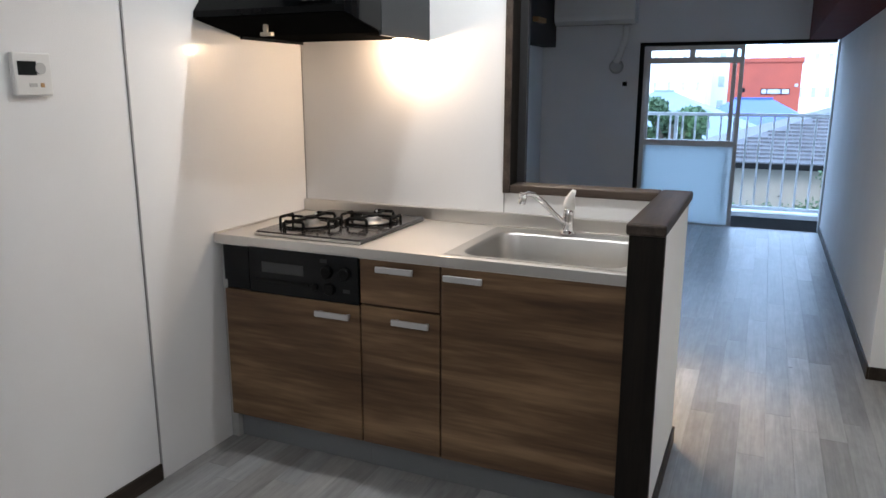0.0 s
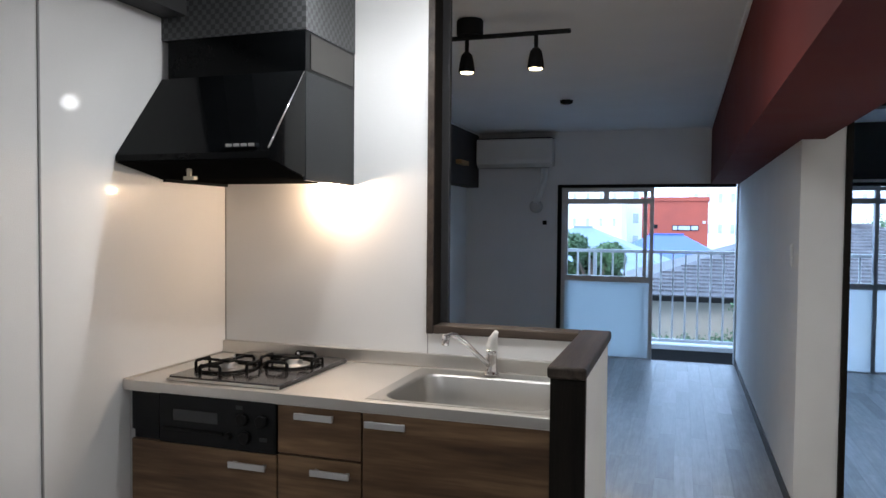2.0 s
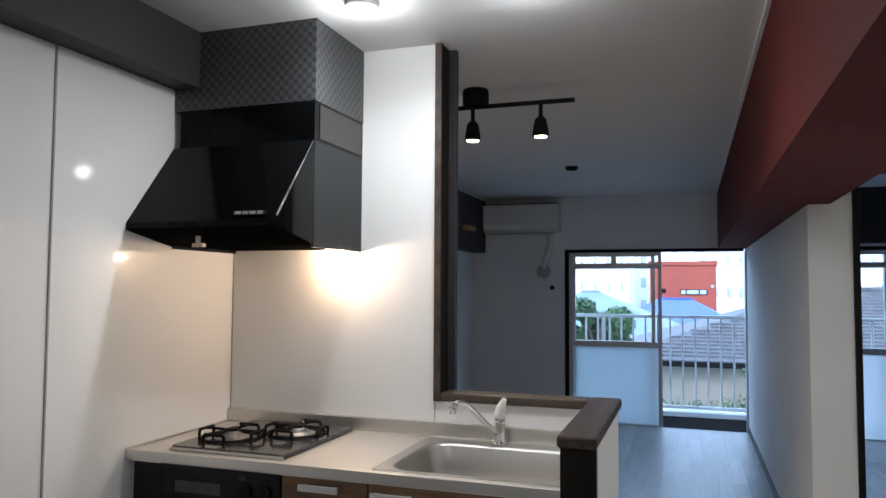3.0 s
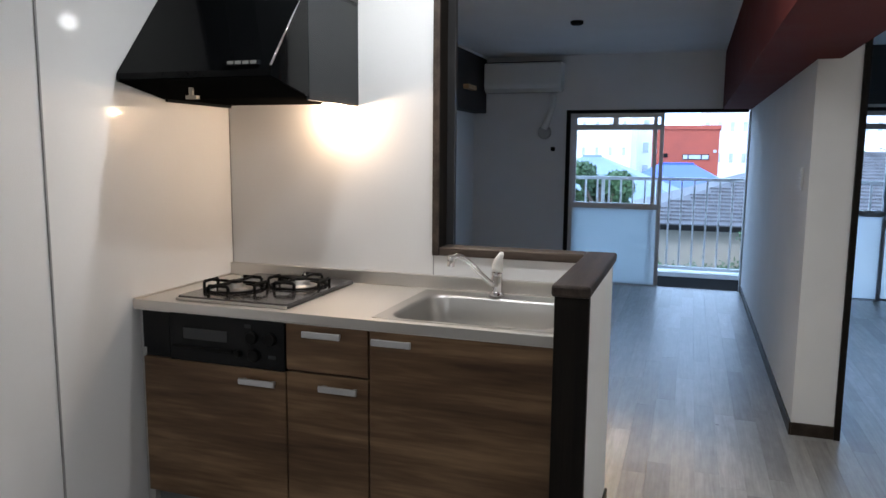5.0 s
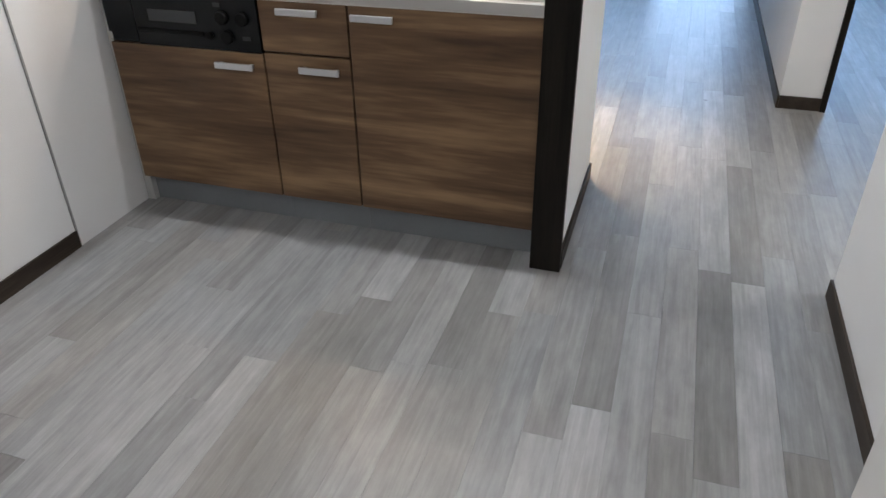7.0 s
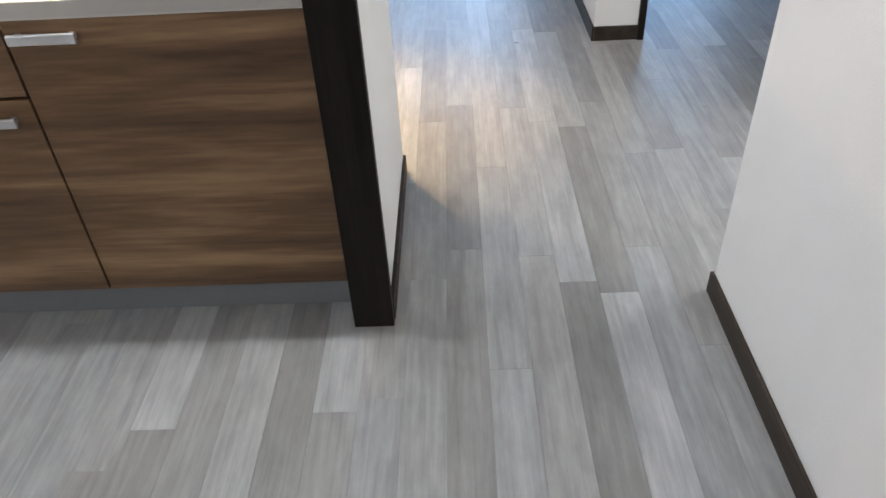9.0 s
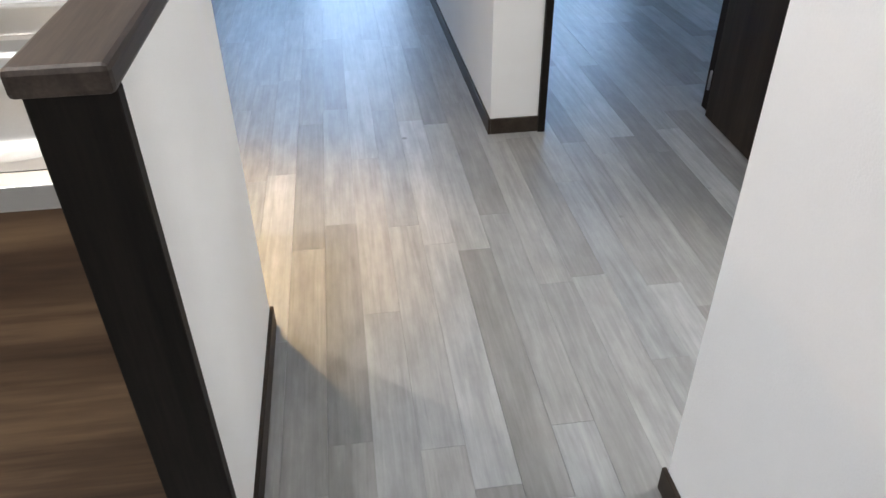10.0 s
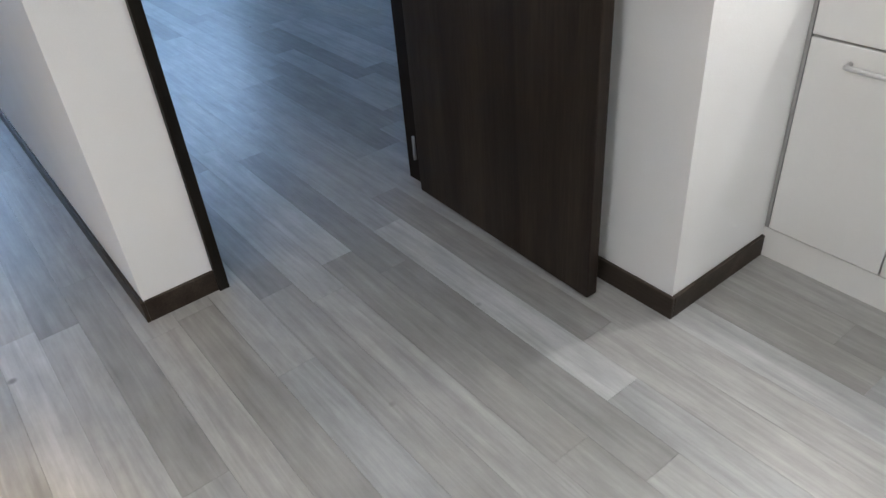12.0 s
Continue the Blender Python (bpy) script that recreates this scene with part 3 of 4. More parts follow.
hip_house("house", 0.2, 13.0, 19.0, 27.0, -0.47, 1.46, ROOFTILE, STUCCO, "tan stucco house with a dark slate hip roof", tiles=True, run=6.0)
hip_house("house", -8.5, 1.4, 36.0, 46.0, -1.0, 1.26, PALEROOF, WHITEFACADE, "pale blue roofed house beyond the garden", run=5.0)
hip_house("house", -2.5, 4.4, 46.0, 54.0, -0.79, 0.78, BLUEROOF, WHITEFACADE, "house with a bright blue metal roof", run=2.9)


def block(name, x0, x1, y0, y1, top, mat, label, cols, rows, z_low, wide, tall, gap):
    h = thing(name, ((x0 + x1) / 2, y0, GZ), label, "building")
    part("wall", boxes((x0, x1, y0, y1, GZ, top)), mat, h)
    part("parapet", boxes((x0 - 0.1, x1 + 0.1, y0 - 0.1, y1, top, top + 0.3)), mat, h)
    for i in range(cols):
        for j in range(rows):
            cx = x0 + (x1 - x0) * (i + 0.5) / cols
            z = z_low + j * gap
            w = part("window", boxes((cx - wide / 2, cx + wide / 2, y0 - 0.06, y0 - 0.004, z, z + tall)), WHITEFACADE, h)
            part("pane", boxes((cx - wide / 2 + 0.08, cx + wide / 2 - 0.08, y0 - 0.075, y0 - 0.062, z + 0.08, z + tall - 0.08)), FARGLASS, w)
    return h


red = block("building", -0.98, 3.8, 56, 64, 3.24, REDBRICK, "red-brown two storey building with a strip window", 0, 0, 0, 0, 0, 0)
strip = part("window", boxes((1.25, 3.15, 55.94, 55.996, 1.0, 1.40)), MATTBLACK, red, "dark strip window")
for wx0, wx1 in ((1.30, 1.62), (1.70, 2.55), (2.63, 3.10)):
    part("pane", boxes((wx0, wx1, 55.92, 55.938, 1.05, 1.35)), FARGLASS, strip)
part("vent", boxes((-0.12, 0.18, 55.90, 55.996, 1.15, 1.45), bevel=0.03), MATTBLACK, red, "dark wall vent")
part("vent", boxes((3.42, 3.64, 55.90, 55.996, 1.52, 1.74), bevel=0.03), GREYPLASTIC, red, "pale wall vent")
block("building", 2.67, 29.12, 75, 90, 9.0, WHITEFACADE, "white apartment block with small windows", 23, 3, -2.5, 0.52, 1.07, 3.03)
block("building", -34.0, -4.8, 85, 95, 7.2, WHITEFACADE, "tall white apartment block in the distance", 19, 3, -1.9, 0.5, 1.1, 3.0)
block("building", -11.0, -3.0, 100, 110, 13.0, GREYWALL, "grey distant tower block", 4, 5, -1.5, 0.9, 1.5, 3.0)
block("building", 24.0, 50.0, 60, 70, 4.0, WHITEFACADE, "long pale building behind trees", 9, 2, -1.5, 1.2, 1.4, 2.8)


def tree(place, height, spread, count, label):
    t = thing("tree", place, label, "tree")
    px, py, pz = place
    bm = bmesh.new()
    tube(bm, [(px, py, pz), (px + 0.1, py, pz + height * 0.35), (px - 0.05, py + 0.1, pz + height * 0.75)], [0.16, 0.12, 0.05], 8)
    for k in range(7):
        a = k * 0.9 + px
        z = pz + height * random.uniform(0.35, 0.6)
        tube(bm, [(px, py, z), (px + math.cos(a) * spread * 0.5, py + math.sin(a) * spread * 0.5, z + height * 0.18), (px + math.cos(a) * spread * 0.85, py + math.sin(a) * spread * 0.8, z + height * 0.28)], [0.06, 0.04, 0.015], 6)
    part("trunk", bm, BARK, t)
    verts, faces = [], []
    clumps = []
    for k in range(26):
        a, rr = random.uniform(0, 6.283), spread * math.sqrt(random.uniform(0.05, 1.0))
        clumps.append((px + math.cos(a) * rr, py + math.sin(a) * rr, pz + height * random.uniform(0.45, 0.97 - 0.22 * rr / spread), random.uniform(0.3, 0.5) * spread * 0.8))
    for k in range(count):
        c = random.choice(clumps)
        d = Vector((random.gauss(0, 1), random.gauss(0, 1), random.gauss(0, 0.8))).normalized() * c[3] * random.uniform(0.6, 1.05)
        q = Vector(c[:3]) + d
        u = Vector((random.gauss(0, 1), random.gauss(0, 1), random.gauss(0, 1))).normalized()
        w = u.orthogonal().normalized()
        s = random.uniform(0.05, 0.10)
        i = len(verts)
        verts += [q - u * s, q + w * s * 0.5, q + u * s, q - w * s * 0.5]
        faces.append((i, i + 1, i + 2, i + 3))
    me = bpy.data.meshes.new("crown")
    me.from_pydata(verts, [], faces)
    me.materials.append(LEAF)
    ob = new("crown", me)
    ob.parent, ob.matrix_parent_inverse = t, Matrix.Translation(-t.location)
    return t


tree((-0.15, 16.0, GZ), 5.15, 0.85, 14000, "leafy green garden tree beyond the balcony")
for tx, ty, th in ((9.5, 24.5, 5.6), (11.5, 26.0, 6.0), (13.8, 25.0, 5.4), (16.5, 27.0, 6.2)):
    tree((tx, ty + 8, GZ), th, 1.9, 4200, "dense green tree behind the houses")


def shrub(place, size):
    s = thing("shrub", place, "low green shrub against the house wall", "shrub", "shrubs along the wall")
    verts, faces = [], []
    for k in range(520):
        q = Vector(place) + Vector((random.gauss(0, 0.26), random.gauss(0, 0.2), size * 0.82 + random.gauss(0, 0.16)))
        u = Vector((random.gauss(0, 1), random.gauss(0, 1), random.gauss(0, 1))).normalized()
        w = u.orthogonal().normalized()
        r = random.uniform(0.04, 0.08)
        i = len(verts)
        verts += [q - u * r, q + w * r * 0.5, q + u * r, q - w * r * 0.5]
        faces.append((i, i + 1, i + 2, i + 3))
    me = bpy.data.meshes.new("leaves")
    me.from_pydata(verts, [], faces)
    me.materials.append(LEAF)
    ob = new("leaves", me)
    ob.parent, ob.matrix_parent_inverse = s, Matrix.Translation(-s.location)
    bm = bmesh.new()
    tube(bm, [place, (place[0], place[1], place[2] + size * 0.85)], [0.04, 0.015], 6)
    part("stem", bm, BARK, s)


for sx, ss in ((1.5, 1.75), (2.1, 1.85), (2.65, 1.7), (3.1, 2.0), (3.5, 1.8), (3.75, 3.1), (4.3, 1.9)):
    shrub((sx, 17.6, GZ), ss)


# ---- kitchen ----
def handle(parent, x0, x1, z):
    h = part("handle", boxes((x0, x1, -0.030, -0.020, z - 0.011, z + 0.011), bevel=0.003), ALUMINIUM, parent, "satin aluminium bar handle")
    part("foot", boxes((x0 + 0.008, x0 + 0.02, -0.0205, -0.002, z - 0.006, z + 0.006)), ALUMINIUM, h)
    part("foot", boxes((x1 - 0.02, x1 - 0.008, -0.0205, -0.002, z - 0.006, z + 0.006)), ALUMINIUM, h)


def base_unit(x0, x1, label, sink=False):
    u = thing("base_cabinet", ((x0 + x1) / 2, 0.3, 0), label, "cabinet", "kitchen base cabinets")
    zc = 0.62 if sink else 0.80
    part("body", boxes((x0, x1, 0.018, 0.61, 0.118, zc)), CARCASS, u)
    if sink:
        part("body_front", boxes((x0, x1, 0.018, 0.04, zc, 0.812)), CARCASS, u)
    part("kickboard", boxes((x0, x1, 0.055, 0.07, 0, 0.118)), KICKGREY, u, "grey kickboard")
    return u


def front(parent, name, x0, x1, z0, z1):
    return part(name, boxes((x0, x1, -0.002, 0.017, z0, z1), bevel=0.0015), WALNUT, parent, "walnut decor front")


stove = base_unit(0.040, 0.6425, "walnut-fronted stove cabinet with grey kickboard")
d = front(stove, "door", 0.042, 0.639, 0.120, 0.640)
handle(d, 0.464, 0.608, 0.598)
drawers = base_unit(0.6435, 0.9545, "narrow walnut cabinet with drawer and door")
d = front(drawers, "drawer", 0.645, 0.951, 0.654, 0.815)
handle(d, 0.718, 0.860, 0.788)
d = front(drawers, "door", 0.645, 0.951, 0.120, 0.646)
handle(d, 0.777, 0.919, 0.605)
sinku = base_unit(0.9555, 1.568, "wide walnut-fronted sink cabinet with one door", True)
d = front(sinku, "door", 0.957, 1.565, 0.120, 0.815)
handle(d, 0.972, 1.111, 0.784)
# grey here paints the shadow on a recessed pale filler
filler = tagged(part("filler_panel", boxes((0.0045, 0.039, 0.03, 0.61, 0, 0.812), bevel=0.001), GREYPLASTIC), "narrow filler panel beside the cabinets, greyed for its shade", "panel")

grill = thing("grill_oven", (0.34, 0.1, 0.645), "black built-in fish grill oven under the hob", "oven")
part("side_panel", boxes((0.042, 0.160, 0.0, 0.0175, 0.647, 0.816), bevel=0.002), OVENBLACK, grill)
part("fascia", boxes((0.164, 0.639, -0.004, 0.0175, 0.642, 0.816), bevel=0.003), OVENBLACK, grill)
win = part("window", boxes((0.225, 0.410, -0.007, -0.0035, 0.725, 0.765), bevel=0.001), OVENGLASS, grill, "dark glass viewing strip")
part("trim", boxes((0.180, 0.430, -0.010, -0.0035, 0.688, 0.700), bevel=0.002), MATTBLACK, grill)
for kx, kz in ((0.510, 0.752), (0.585, 0.752), (0.455, 0.690), (0.520, 0.690)):
    bm = bmesh.new()
    r = 0.022 if kx > 0.46 else 0.012
    tube(bm, [(kx, -0.004, kz), (kx, -0.016, kz), (kx, -0.020, kz)], [r, r, r * 0.85], 20)
    part("knob", bm, MATTBLACK, grill, "black round control knob")
part("button", boxes((0.482, 0.510, -0.006, -0.0035, 0.785, 0.799)), OVENGLASS, grill)
part("button", boxes((0.575, 0.605, -0.006, -0.0035, 0.682, 0.696)), OVENGLASS, grill)
part("latch", boxes((0.046, 0.056, -0.004, 0.0, 0.650, 0.676), bevel=0.001), GREYPLASTIC, grill)


def rounded(x0, x1, y0, y1, r, z, n=6):
    pts = []
    for cx, cy, a0 in ((x1 - r, y1 - r, 0), (x0 + r, y1 - r, 90), (x0 + r, y0 + r, 180), (x1 - r, y0 + r, 270)):
        for k in range(n + 1):
            a = radians(a0 + 90 * k / n)
            pts.append(Vector((cx + r * math.cos(a), cy + r * math.sin(a), z)))
    return pts


top = thing("worktop", (0.78, 0.3, 0.812), "stainless steel worktop with an inset sink", "worktop")
SX0, SX1, SY0, SY1 = 0.945, 1.560, 0.040, 0.575
def corners(x0, x1, y0, y1, z):
    return [Vector((x0, y0, z)), Vector((x1, y0, z)), Vector((x1, y1, z)), Vector((x0, y1, z))]


bm = bmesh.new()
tube_rings(bm, [corners(0.0045, 1.5695, 0, 0.615, 0.814), corners(0.0045, 1.5695, 0, 0.615, 0.850), corners(SX0, SX1, SY0, SY1, 0.850), corners(SX0, SX1, SY0, SY1, 0.814), corners(0.0045, 1.5695, 0, 0.615, 0.814)], False)
bmesh.ops.remove_doubles(bm, verts=bm.verts, dist=1e-5)
for f in bm.faces:
    f.smooth = False
bmesh.ops.recalc_face_normals(bm, faces=bm.faces)
part("slab", bm, TOPSTEEL, top)
part("front_edge", boxes((0.0045, 1.5695, -0.006, -0.0005, 0.820, 0.853), bevel=0.002), STEEL, top)
part("upstand", boxes((0.0045, 1.5695, 0.602, 0.6255, 0.8505, 0.905), bevel=0.004), STEEL, top)
part("upstand", boxes((0.0045, 0.012, 0.0, 0.601, 0.8505, 0.856)), STEEL, top)
bm = bmesh.new()
inner = rounded(0.985, 1.545, 0.075, 0.520, 0.075, 0.847)
outer = []
for p in inner:
    dx, dy = p.x - 1.2525, p.y - 0.3075
    s = min((SX1 - 1.2525) / abs(dx) if dx else 9, (SY1 - 0.3075) / abs(dy) if dy else 9)
    outer.append(Vector((1.2525 + dx * s, 0.3075 + dy * s, 0.8512)))
rings = [outer, [o.lerp(i, 0.85) + Vector((0, 0, 0.0)) for o, i in zip(outer, inner)], inner]
for ins, z in ((0.008, 0.835), (0.014, 0.76), (0.02, 0.70), (0.045, 0.676), (0.10, 0.672)):
    rings.append(rounded(0.985 + ins, 1.545 - ins, 0.075 + ins, 0.520 - ins, 0.075, z))
tube_rings(bm, rings, False)
bm.verts.ensure_lookup_table()
bm.faces.new([bm.verts[-len(inner) + k] for k in range(len(inner))])
bmesh.ops.recalc_face_normals(bm, faces=bm.faces)
bmesh.ops.reverse_faces(bm, faces=bm.faces)
basin = part("sink_basin", bm, SINKSTEEL, top, "deep brushed stainless sink basin")
bm = bmesh.new()
lathe(bm, (1.265, 0.31, 0.673), [(0.055, 0), (0.055, 0.004), (0.04, 0.006), (0.02, 0.002)])
part("drain", bm, CHROME, basin)

tap = thing("mixer_tap", (1.245, 0.555, 0.851), "chrome mixer tap with a swivel spout and pale lever", "tap")
bm = bmesh.new()
lathe(bm, (1.245, 0.545, 0.8515), [(0.030, 0), (0.030, 0.006), (0.024, 0.012), (0.022, 0.02), (0.021, 0.075), (0.022, 0.08), (0.018, 0.10)])
part("body", bm, CHROME, tap)
bm = bmesh.new()
tube(bm, [(1.245, 0.540, 0.882), (1.225, 0.52, 0.905), (1.165, 0.455, 0.985), (1.140, 0.428, 1.012), (1.122, 0.410, 1.018), (1.108, 0.397, 1.010)], 0.0105, 12)
sp = part("spout", bm, CHROME, tap)
bm = bmesh.new()
tube(bm, [(1.110, 0.399, 1.022), (1.109, 0.398, 1.016), (1.106, 0.396, 0.980)], [0.012, 0.016, 0.014], 14)
part("aerator", bm, CHROME, sp)
bm = bmesh.new()
tube(bm, [(1.245, 0.548, 0.945), (1.246, 0.545, 0.965), (1.250, 0.540, 0.99), (1.268, 0.520, 1.022)], [0.021, 0.022, 0.017, 0.009], 12)
part("lever", bm, WHITEPLASTIC, tap, "pale grey lever")

hob = thing("gas_hob", (0.375, 0.31, 0.851), "two-burner gas hob with black cast trivets", "hob")
bm = bmesh.new()
tube_rings(bm, [rounded(0.158, 0.620, 0.047, 0.585, 0.015, 0.8505), rounded(0.155, 0.623, 0.044, 0.588, 0.015, 0.856), rounded(0.160, 0.618, 0.049, 0.583, 0.015, 0.868)])
plate = part("plate", bm, HOBGLASS, hob, "dark brown glossy enamel plate")
part("rim", boxes((0.157, 0.621, 0.0425, 0.049, 0.852, 0.862), bevel=0.002), STEEL, hob)


def burner(cx, cy, r):
    bm = bmesh.new()
    lathe(bm, (cx, cy, 0.868), [(r + 0.03, 0), (r + 0.03, 0.003), (r + 0.008, 0.004), (r, 0.012), (r, 0.022), (r - 0.006, 0.026), (r - 0.02, 0.027)])
    b = part("burner", bm, BURNER, hob, "bare metal burner head")
    bm = bmesh.new()
    lathe(bm, (cx, cy, 0.8955), [(r - 0.008, 0), (r - 0.006, 0.005), (r - 0.02, 0.008)])
    part("cap", bm, MATTBLACK, b)
    bm = bmesh.new()
    lathe(bm, (cx + 0.02, cy + 0.012, 0.895), [(0.005, 0), (0.005, 0.02), (0.003, 0.023)], 10)
    part("sensor", bm, CHROME, b)
    w, zt = 0.112, 0.897
    bm = bmesh.new()
    ring = [(cx + w * 0.98 * math.cos(k * math.pi / 16), cy + w * 0.98 * math.sin(k * math.pi / 16), 0.8725) for k in range(33)]
    tube(bm, ring, 0.004, 6)
    tri = part("trivet", bm, MATTBLACK, hob, "black cast-iron trivet")
    for a in (0, 90, 180, 270):
        ca, sa = math.cos(radians(a)), math.sin(radians(a))
        nx, ny = -sa * 0.043, ca * 0.043
        px, py = cx + ca * w, cy + sa * w
        bm = bmesh.new()
        tube(bm, [(px - nx, py - ny, 0.8685), (px - nx, py - ny, zt - 0.006), (px - nx * 0.9, py - ny * 0.9, zt), (px + nx * 0.9, py + ny * 0.9, zt), (px + nx, py + ny, zt - 0.006), (px + nx, py + ny, 0.8685)], 0.0062, 6)
        tube(bm, [(px, py, zt), (cx + ca * 0.035, cy + sa * 0.035, zt)], 0.006, 6)
        part("arm", bm, MATTBLACK, tri)


burner(0.285, 0.235, 0.036)
burner(0.475, 0.385, 0.042)
bm = bmesh.new()
lathe(bm, (0.36, 0.50, 0.868), [(0.045, 0), (0.045, 0.006), (0.04, 0.009), (0.03, 0.009)])
part("grill_vent", bm, MATTBLACK, hob)

hood = thing("range_hood", (0.32, 0.4, 1.57), "glossy black slanted range hood on the wall", "range hood")
HX = 0.628
bm = bmesh.new()
prism(bm, [(0.213, 1.975), (0.213, 2.120), (YB - 0.005, 2.120), (YB - 0.005, 1.975)], 0.035, HX)
part("upper_panel", bm, GLOSSBLACK, hood)
bm = bmesh.new()
prism(bm, [(-0.035, 1.640), (-0.033, 1.662), (0.213, 1.975), (0.213, 1.600), (0.206, 1.594)], 0.006, HX)
part("front_cover", bm, GLOSSBLACK, hood, "glossy black slanted glass front")
part("side_panel", boxes((HX - 0.012, HX, 0.2165, YB - 0.005, 1.580, 1.974), bevel=0.001), SATINBLACK, hood, "charcoal side panel")
part("side_panel", boxes((0.006, 0.018, 0.2165, YB - 0.005, 1.580, 1.974)), SATINBLACK, hood)
part("hood_base", boxes((0.018, HX - 0.012, 0.2165, YB - 0.005, 1.60, 1.63)), SATINBLACK, hood)
part("upper_side_plate", boxes((HX, HX + 0.003, 0.250, YB - 0.02, 1.985, 2.112)), PLATESTEEL, hood, "dull steel side plate")
# added black plate without gloss, stands in for the shaded recess behind the lip
bm = bmesh.new()
prism(bm, [(-0.034, 1.6375), (0.206, 1.5915), (0.206, 1.5895), (-0.034, 1.6355)], 0.007, HX - 0.001)
part("underside", bm, HOODINSIDE, hood, "black plate painting the shaded recess under the front")
part("filter", boxes((0.018, HX - 0.012, 0.2165, YB - 0.005, 1.592, 1.5995)), HOODINSIDE, hood, "matt black grease filter")
bm = bmesh.new()
tube(bm, [(HX - 0.003, -0.030, 1.672), (HX - 0.003, 0.205, 1.968)], 0.0035, 6)
part("edge_trim", bm, CHROME, hood, "thin bright edge trim")
bm = bmesh.new()
box(bm, 0.500, 0.610, 0.546, 0.574, 1.5825, 1.5915, 0.003)
part("lamp_lens", bm, HOODBULB, hood, "small lit hood lamp")
ctl = part("control_strip", boxes((0.455, 0.580, -0.030, -0.012, 1.676, 1.692), bevel=0.003), SATINBLACK, hood)
for k in range(4):
    part("button", boxes((0.463 + k * 0.029, 0.486 + k * 0.029, -0.0335, -0.0305, 1.680, 1.690), bevel=0.001), GREYPLASTIC, ctl)
part("clip", boxes((0.235, 0.250, 0.06, 0.07, 1.590, 1.625)), BEIGE, hood, "small beige bracket")
part("clip_foot", boxes((0.225, 0.270, 0.055, 0.075, 1.577, 1.5895)), BEIGE, hood)
for sx in (0.36, 0.55):
    bm = bmesh.new()
    lathe(bm, (sx, 0.16, 1.601), [(0.005, 0), (0.004, 0.006)], 8)
    part("screw", bm, CHROME, hood)

rem = thing("wall_remote", (0.006, -0.70, 1.43), "white water heater remote with a dark display", "control panel")
part("body", boxes((0.001, 0.018, -0.757, -0.640, 1.374, 1.492), bevel=0.004), WHITEPLASTIC, rem)
part("display", boxes((0.0175, 0.0195, -0.745, -0.688, 1.430, 1.468)), SCREEN, rem, "dark display")
bm = bmesh.new()
tube(bm, [(0.0175, -0.676, 1.449), (0.022, -0.676, 1.449)], 0.016, 18)
part("button", bm, GREYPLASTIC, rem)
part("button", boxes((0.0175, 0.020, -0.715, -0.690, 1.398, 1.408)), GREYPLASTIC, rem)
part("button", boxes((0.0175, 0.020, -0.680, -0.668, 1.397, 1.409)), TANWOOD, rem)
part("flap", boxes((0.0175, 0.0190, -0.752, -0.645, 1.378, 1.418)), WHITEPLASTIC, rem)

# ---- living room ----
fix = thing("spotlight_bar", (0.88, 1.34, 2.43), "black ceiling spotlight bar with lit spots", "ceiling light")
bm = bmesh.new()
lathe(bm, (0.915, 1.34, 2.352), [(0.060, 0), (0.066, 0.003), (0.066, 0.070), (0.060, 0.0775)])
part("canopy", bm, MATTBLACK, fix)
part("bar", boxes((0.39, 1.41, 1.328, 1.352, 2.333, 2.3515), bevel=0.002), MATTBLACK, fix)
for sx in (0.55, 0.90, 1.245):
    bm = bmesh.new()
    tube(bm, [(sx, 1.34, 2.333), (sx, 1.34, 2.265)], 0.010, 10)
    lathe(bm, (sx, 1.34, 2.172), [(0.034, 0.003), (0.040, 0.0), (0.041, 0.004), (0.036, 0.045), (0.028, 0.085), (0.014, 0.100), (0.008, 0.102)])
    s = part("spot", bm, MATTBLACK, fix, "black bell-shaped spot")
    bm = bmesh.new()
    lathe(bm, (sx, 1.34, 2.1735), [(0.032, 0.001), (0.030, -0.003), (0.016, -0.007), (0.005, -0.008)])
    part("bulb", bm, BULB, s, "lit warm bulb")

# the third fixture, at the entry, is only added to carry the fill light
for lx, ly, lab in ((0.85, 0.13, "small round lit kitchen ceiling lamp"), (1.43, 0.13, "small round lit kitchen ceiling lamp"), (1.30, -2.30, "unseen round ceiling lamp added at the entry as fill"), (3.30, 0.00, "small round lit hall ceiling lamp")):
    cl = thing("ceiling_lamp", (lx, ly, H), lab, "ceiling light")
    bm = bmesh.new()
    lathe(bm, (lx, ly, H - 0.022), [(0.055, 0), (0.058, 0.005), (0.058, 0.021)])
    part("base", bm, WHITEPLASTIC, cl)
    ring = bmesh.new()
    lathe(ring, (lx, ly, H - 0.030), [(0.030, 0.008), (0.030, 0.001), (0.015, 0.0)])
    part("bulb", ring, ROOMBULB, cl, "lit bulb")

det = thing("smoke_detector", (1.02, 3.80, H), "dark round ceiling detector", "detector")
bm = bmesh.new()
lathe(bm, (1.02, 3.80, H - 0.030), [(0.035, 0), (0.050, 0.008), (0.052, 0.029)])
part("body", bm, MATTBLACK, det)

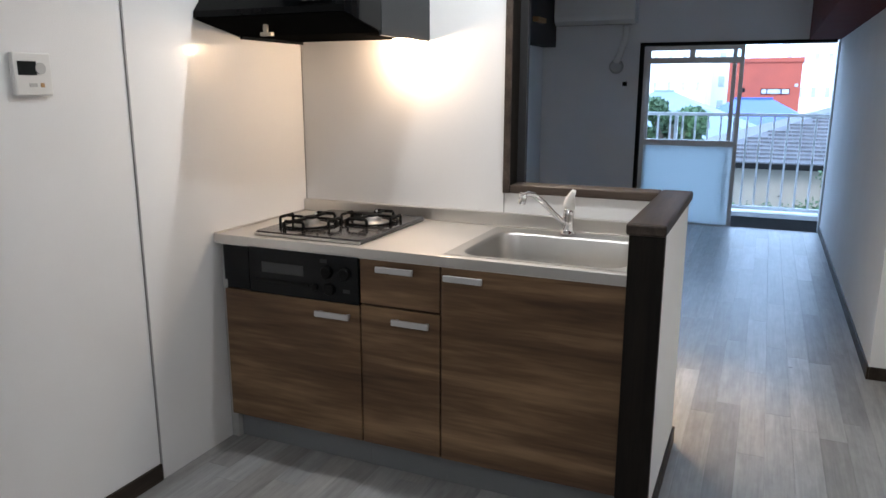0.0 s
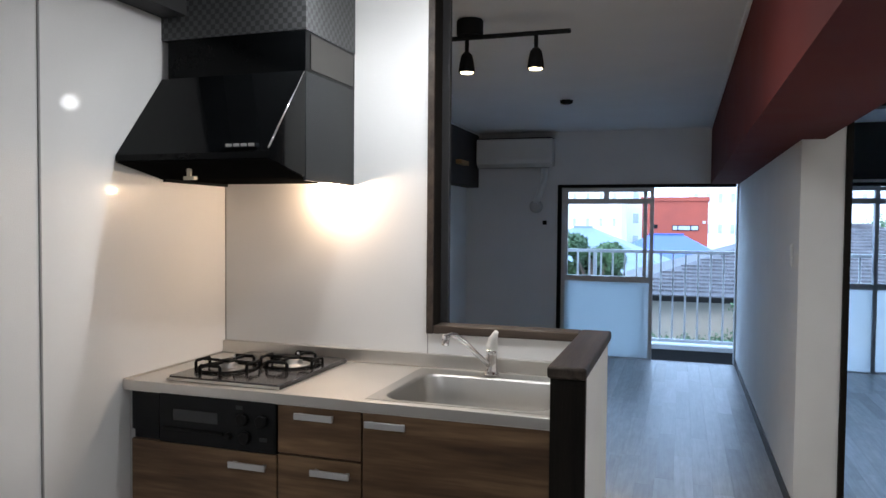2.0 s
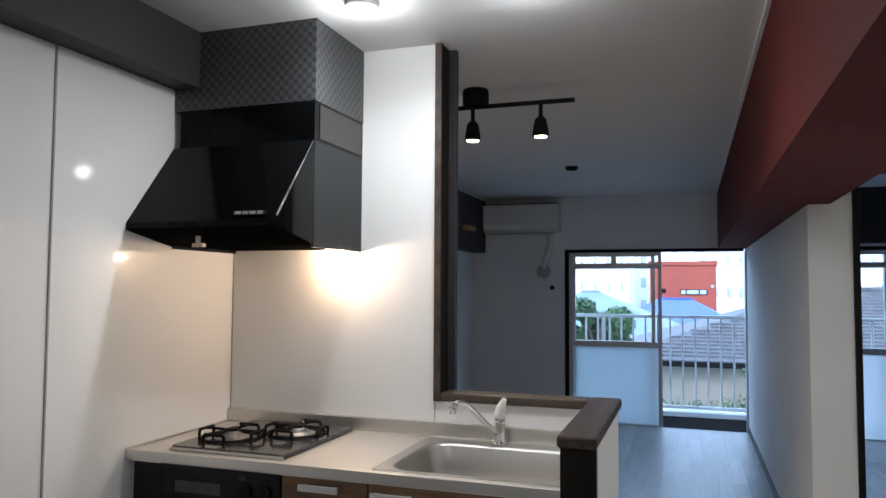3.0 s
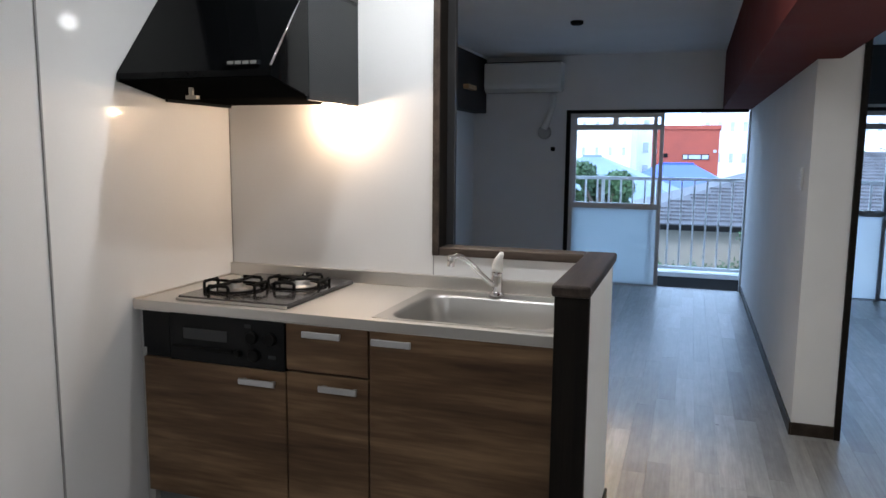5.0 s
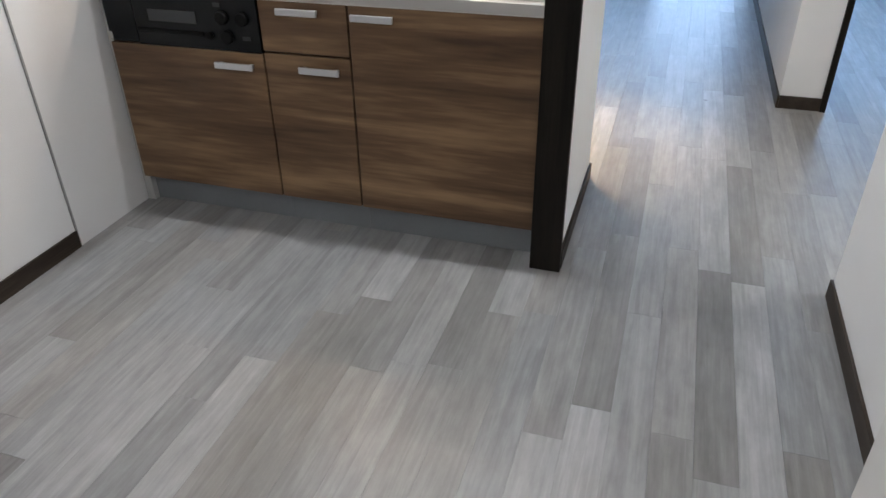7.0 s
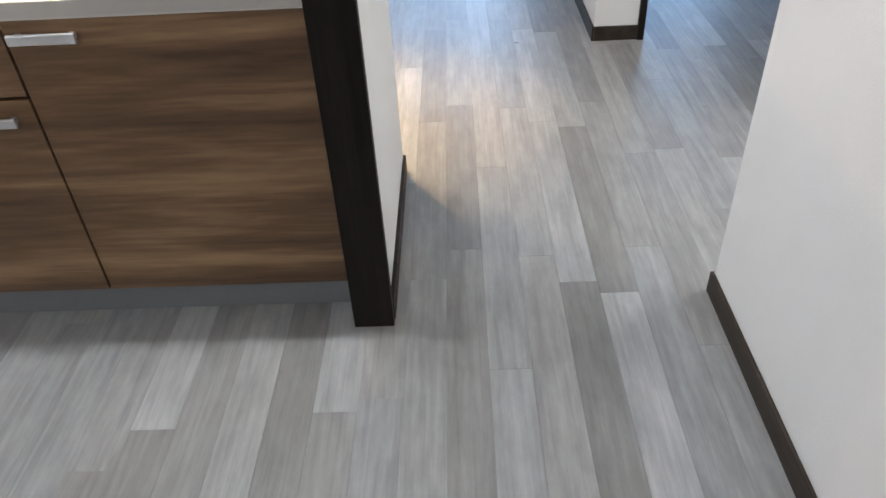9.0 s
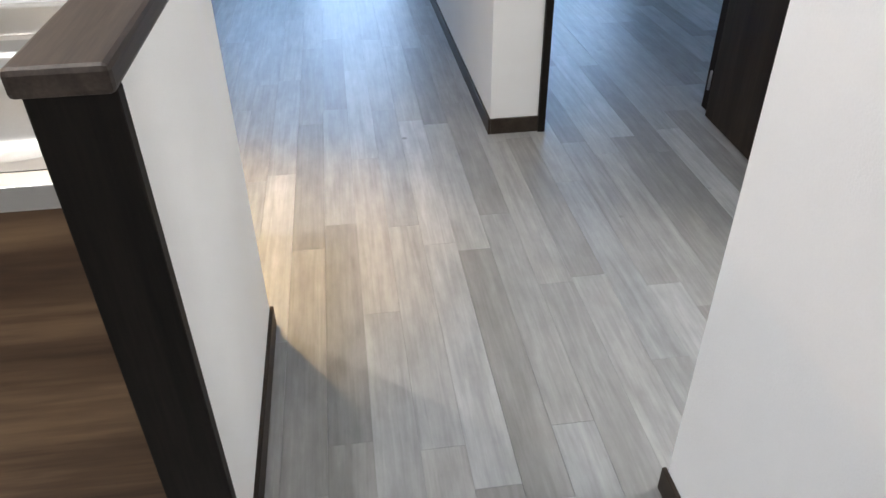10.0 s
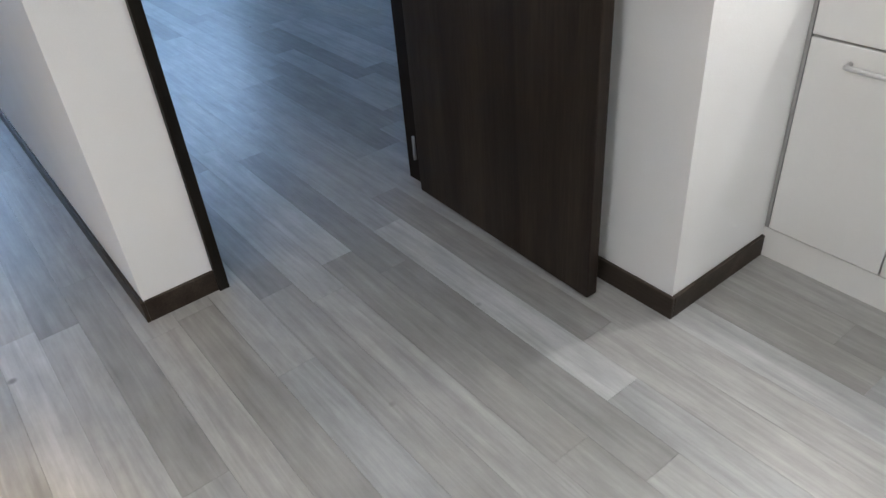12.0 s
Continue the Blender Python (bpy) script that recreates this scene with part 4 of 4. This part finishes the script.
ac = thing("air_conditioner", (0.19, 5.690, 2.05), "white wall-mounted air conditioner above the window", "air conditioner")
bm = bmesh.new()
prism(bm, [(5.795, 2.055), (5.640, 2.035), (5.585, 2.075), (5.575, 2.12), (5.575, 2.33), (5.595, 2.345), (5.795, 2.345)], -0.225, 0.600)
part("body", bm, WHITEPLASTIC, ac)
part("flap", boxes((-0.19, 0.565, 5.605, 5.640, 2.028, 2.034)), GREYPLASTIC, ac)
part("intake_grille", boxes((-0.22, 0.595, 5.590, 5.790, 2.3455, 2.352)), MATTBLACK, ac)
pipe = thing("pipe_cover", (0.45, 5.770, 1.85), "white pipe cover running down to a wall sleeve", "pipe cover")
bm = bmesh.new()
tube(bm, [(0.50, 5.740, 2.04), (0.49, 5.750, 1.90), (0.44, 5.760, 1.75), (0.40, 5.770, 1.66)], 0.035, 10)
part("duct", bm, WHITEPLASTIC, pipe)
bm = bmesh.new()
tube(bm, [(0.40, YF - 0.001, 1.62), (0.40, YF - 0.03, 1.62), (0.40, YF - 0.04, 1.62)], [0.075, 0.07, 0.05], 20)
part("sleeve_cap", bm, GREYPLASTIC, pipe)
hook = tagged(part("outlet_cap", boxes((0.475, 0.520, YF - 0.02, YF - 0.0005, 1.42, 1.465), bevel=0.004), MATTBLACK), "small dark wall outlet beside the window", "outlet")
tagged(part("wooden_block", boxes((-0.2595, -0.20, 4.92, 5.20, 2.03, 2.075), bevel=0.004), TANWOOD), "tan wooden block fixed to the charcoal beam", "shelf bracket")
sw = thing("light_switch", (2.47, 2.0, 1.28), "white double light switch plate on the partition", "light switch")
part("plate", boxes((2.463, 2.4705, 1.965, 2.035, 1.22, 1.34), bevel=0.002), WHITEPLASTIC, sw)
part("rocker", boxes((2.459, 2.4635, 1.98, 2.02, 1.285, 1.33), bevel=0.001), WHITEPLASTIC, sw)
part("rocker", boxes((2.459, 2.4635, 1.98, 2.02, 1.235, 1.28), bevel=0.001), WHITEPLASTIC, sw)

# ---- hall cabinet ----
cab = thing("hall_cabinet", (4.08, 0.25, 0), "low white built-in cabinet with metal bar handles", "cabinet")
CX = 3.838
part("body", boxes((CX + 0.018, 4.335, -0.40, 0.851, 0.09, 0.80)), WHITECAB, cab)
part("top", boxes((CX - 0.006, 4.335, -0.405, 0.858, 0.8005, 0.828), bevel=0.004), WHITECAB, cab)
part("kickboard", boxes((CX + 0.004, CX + 0.018, -0.40, 0.861, 0, 0.088)), WHITECAB, cab)
ys = (0.849, 0.563, 0.277, -0.009)
for y1, y0 in zip(ys, ys[1:]):
    d = part("door", boxes((CX, CX + 0.017, y0 + 0.003, y1 - 0.001, 0.092, 0.606), bevel=0.002), WHITECAB, cab)
    bm = bmesh.new()
    ym = (y0 + y1) / 2
    tube(bm, [(CX, ym - 0.055, 0.566), (CX - 0.024, ym - 0.053, 0.566), (CX - 0.026, ym - 0.045, 0.566), (CX - 0.026, ym + 0.035, 0.566), (CX - 0.024, ym + 0.043, 0.566), (CX, ym + 0.045, 0.566)], 0.006, 10)
    part("handle", bm, ALUMINIUM, d, "satin metal bar handle")
    part("door", boxes((CX, CX + 0.017, y0 + 0.003, y1 - 0.001, 0.611, 0.795), bevel=0.002), WHITECAB, cab)
part("side_gap", boxes((CX + 0.004, CX + 0.018, 0.8515, 0.861, 0.09, 0.80)), CAULK, cab)

vl = thing("wall_lamp", (4.34, 0.62, 1.62), "small white lit wall lamp above the cabinet", "wall lamp")
part("base", boxes((4.300, 4.3395, 0.56, 0.68, 1.57, 1.67), bevel=0.006), WHITEPLASTIC, vl)
bm = bmesh.new()
tube(bm, [(4.2995, 0.62, 1.62), (4.25, 0.62, 1.62), (4.225, 0.62, 1.62)], [0.022, 0.030, 0.016], 14)
part("bulb", bm, ROOMBULB, vl, "lit bulb")


# ---- floor ----
floor = structure("floor", boxes((-0.52, 0, 0.64, YF, -0.14, -0.006), (0, 2.56, -3.4, YF, -0.14, -0.006), (2.56, 4.40, -1.15, YF, -0.14, -0.006), (4.40, 5.0, 1.80, YF, -0.14, -0.006)), SUBFLOOR, "grey-washed plank floor", "floor")
PW, PL = 0.1024, 0.92
shapes = {}
rest = bmesh.new()
singles = 0
rng = random.Random(11)
i0 = int(math.floor(-0.40 / PW))
for i in range(i0, 54):
    x = 2.114 % PW + i * PW
    x0, x1 = max(x, -0.40), min(x + PW, 5.0)
    if x1 - x0 < 0.01:
        continue
    y = -3.4 - rng.uniform(0, PL)
    while y < YF:
        start = 0.73 if x1 < 0.01 else -3.4 if x0 < 2.56 else -1.1 if x0 < 4.34 else 1.80
        a, b = max(y, start), min(y + PL, YF)
        y += PL
        if b - a < 0.02:
            continue
        near = 0.0 < (x0 + x1) / 2 < 3.5 and -1.3 < (a + b) / 2 < 2.9 and singles < 300
        if near:
            key = (round(x1 - x0, 4), round(b - a, 4))
            if key not in shapes:
                bm = bmesh.new()
                w, l = x1 - x0, b - a
                box(bm, 0.0003, w - 0.0003, 0.0003, l - 0.0003, -0.006, 0.0)
                me = bpy.data.meshes.new("plank")
                bm.to_mesh(me)
                bm.free()
                me.materials.append(PLANK)
                shapes[key] = me
            ob = new("plank", shapes[key])
            ob.location = (x0, a, 0)
            ob.parent = floor
            singles += 1
        else:
            box(rest, x0 + 0.0003, x1 - 0.0003, a + 0.0003, b - 0.0003, -0.006, 0.0)
tagged(part("planks", rest, PLANK, floor), kind="stuff")
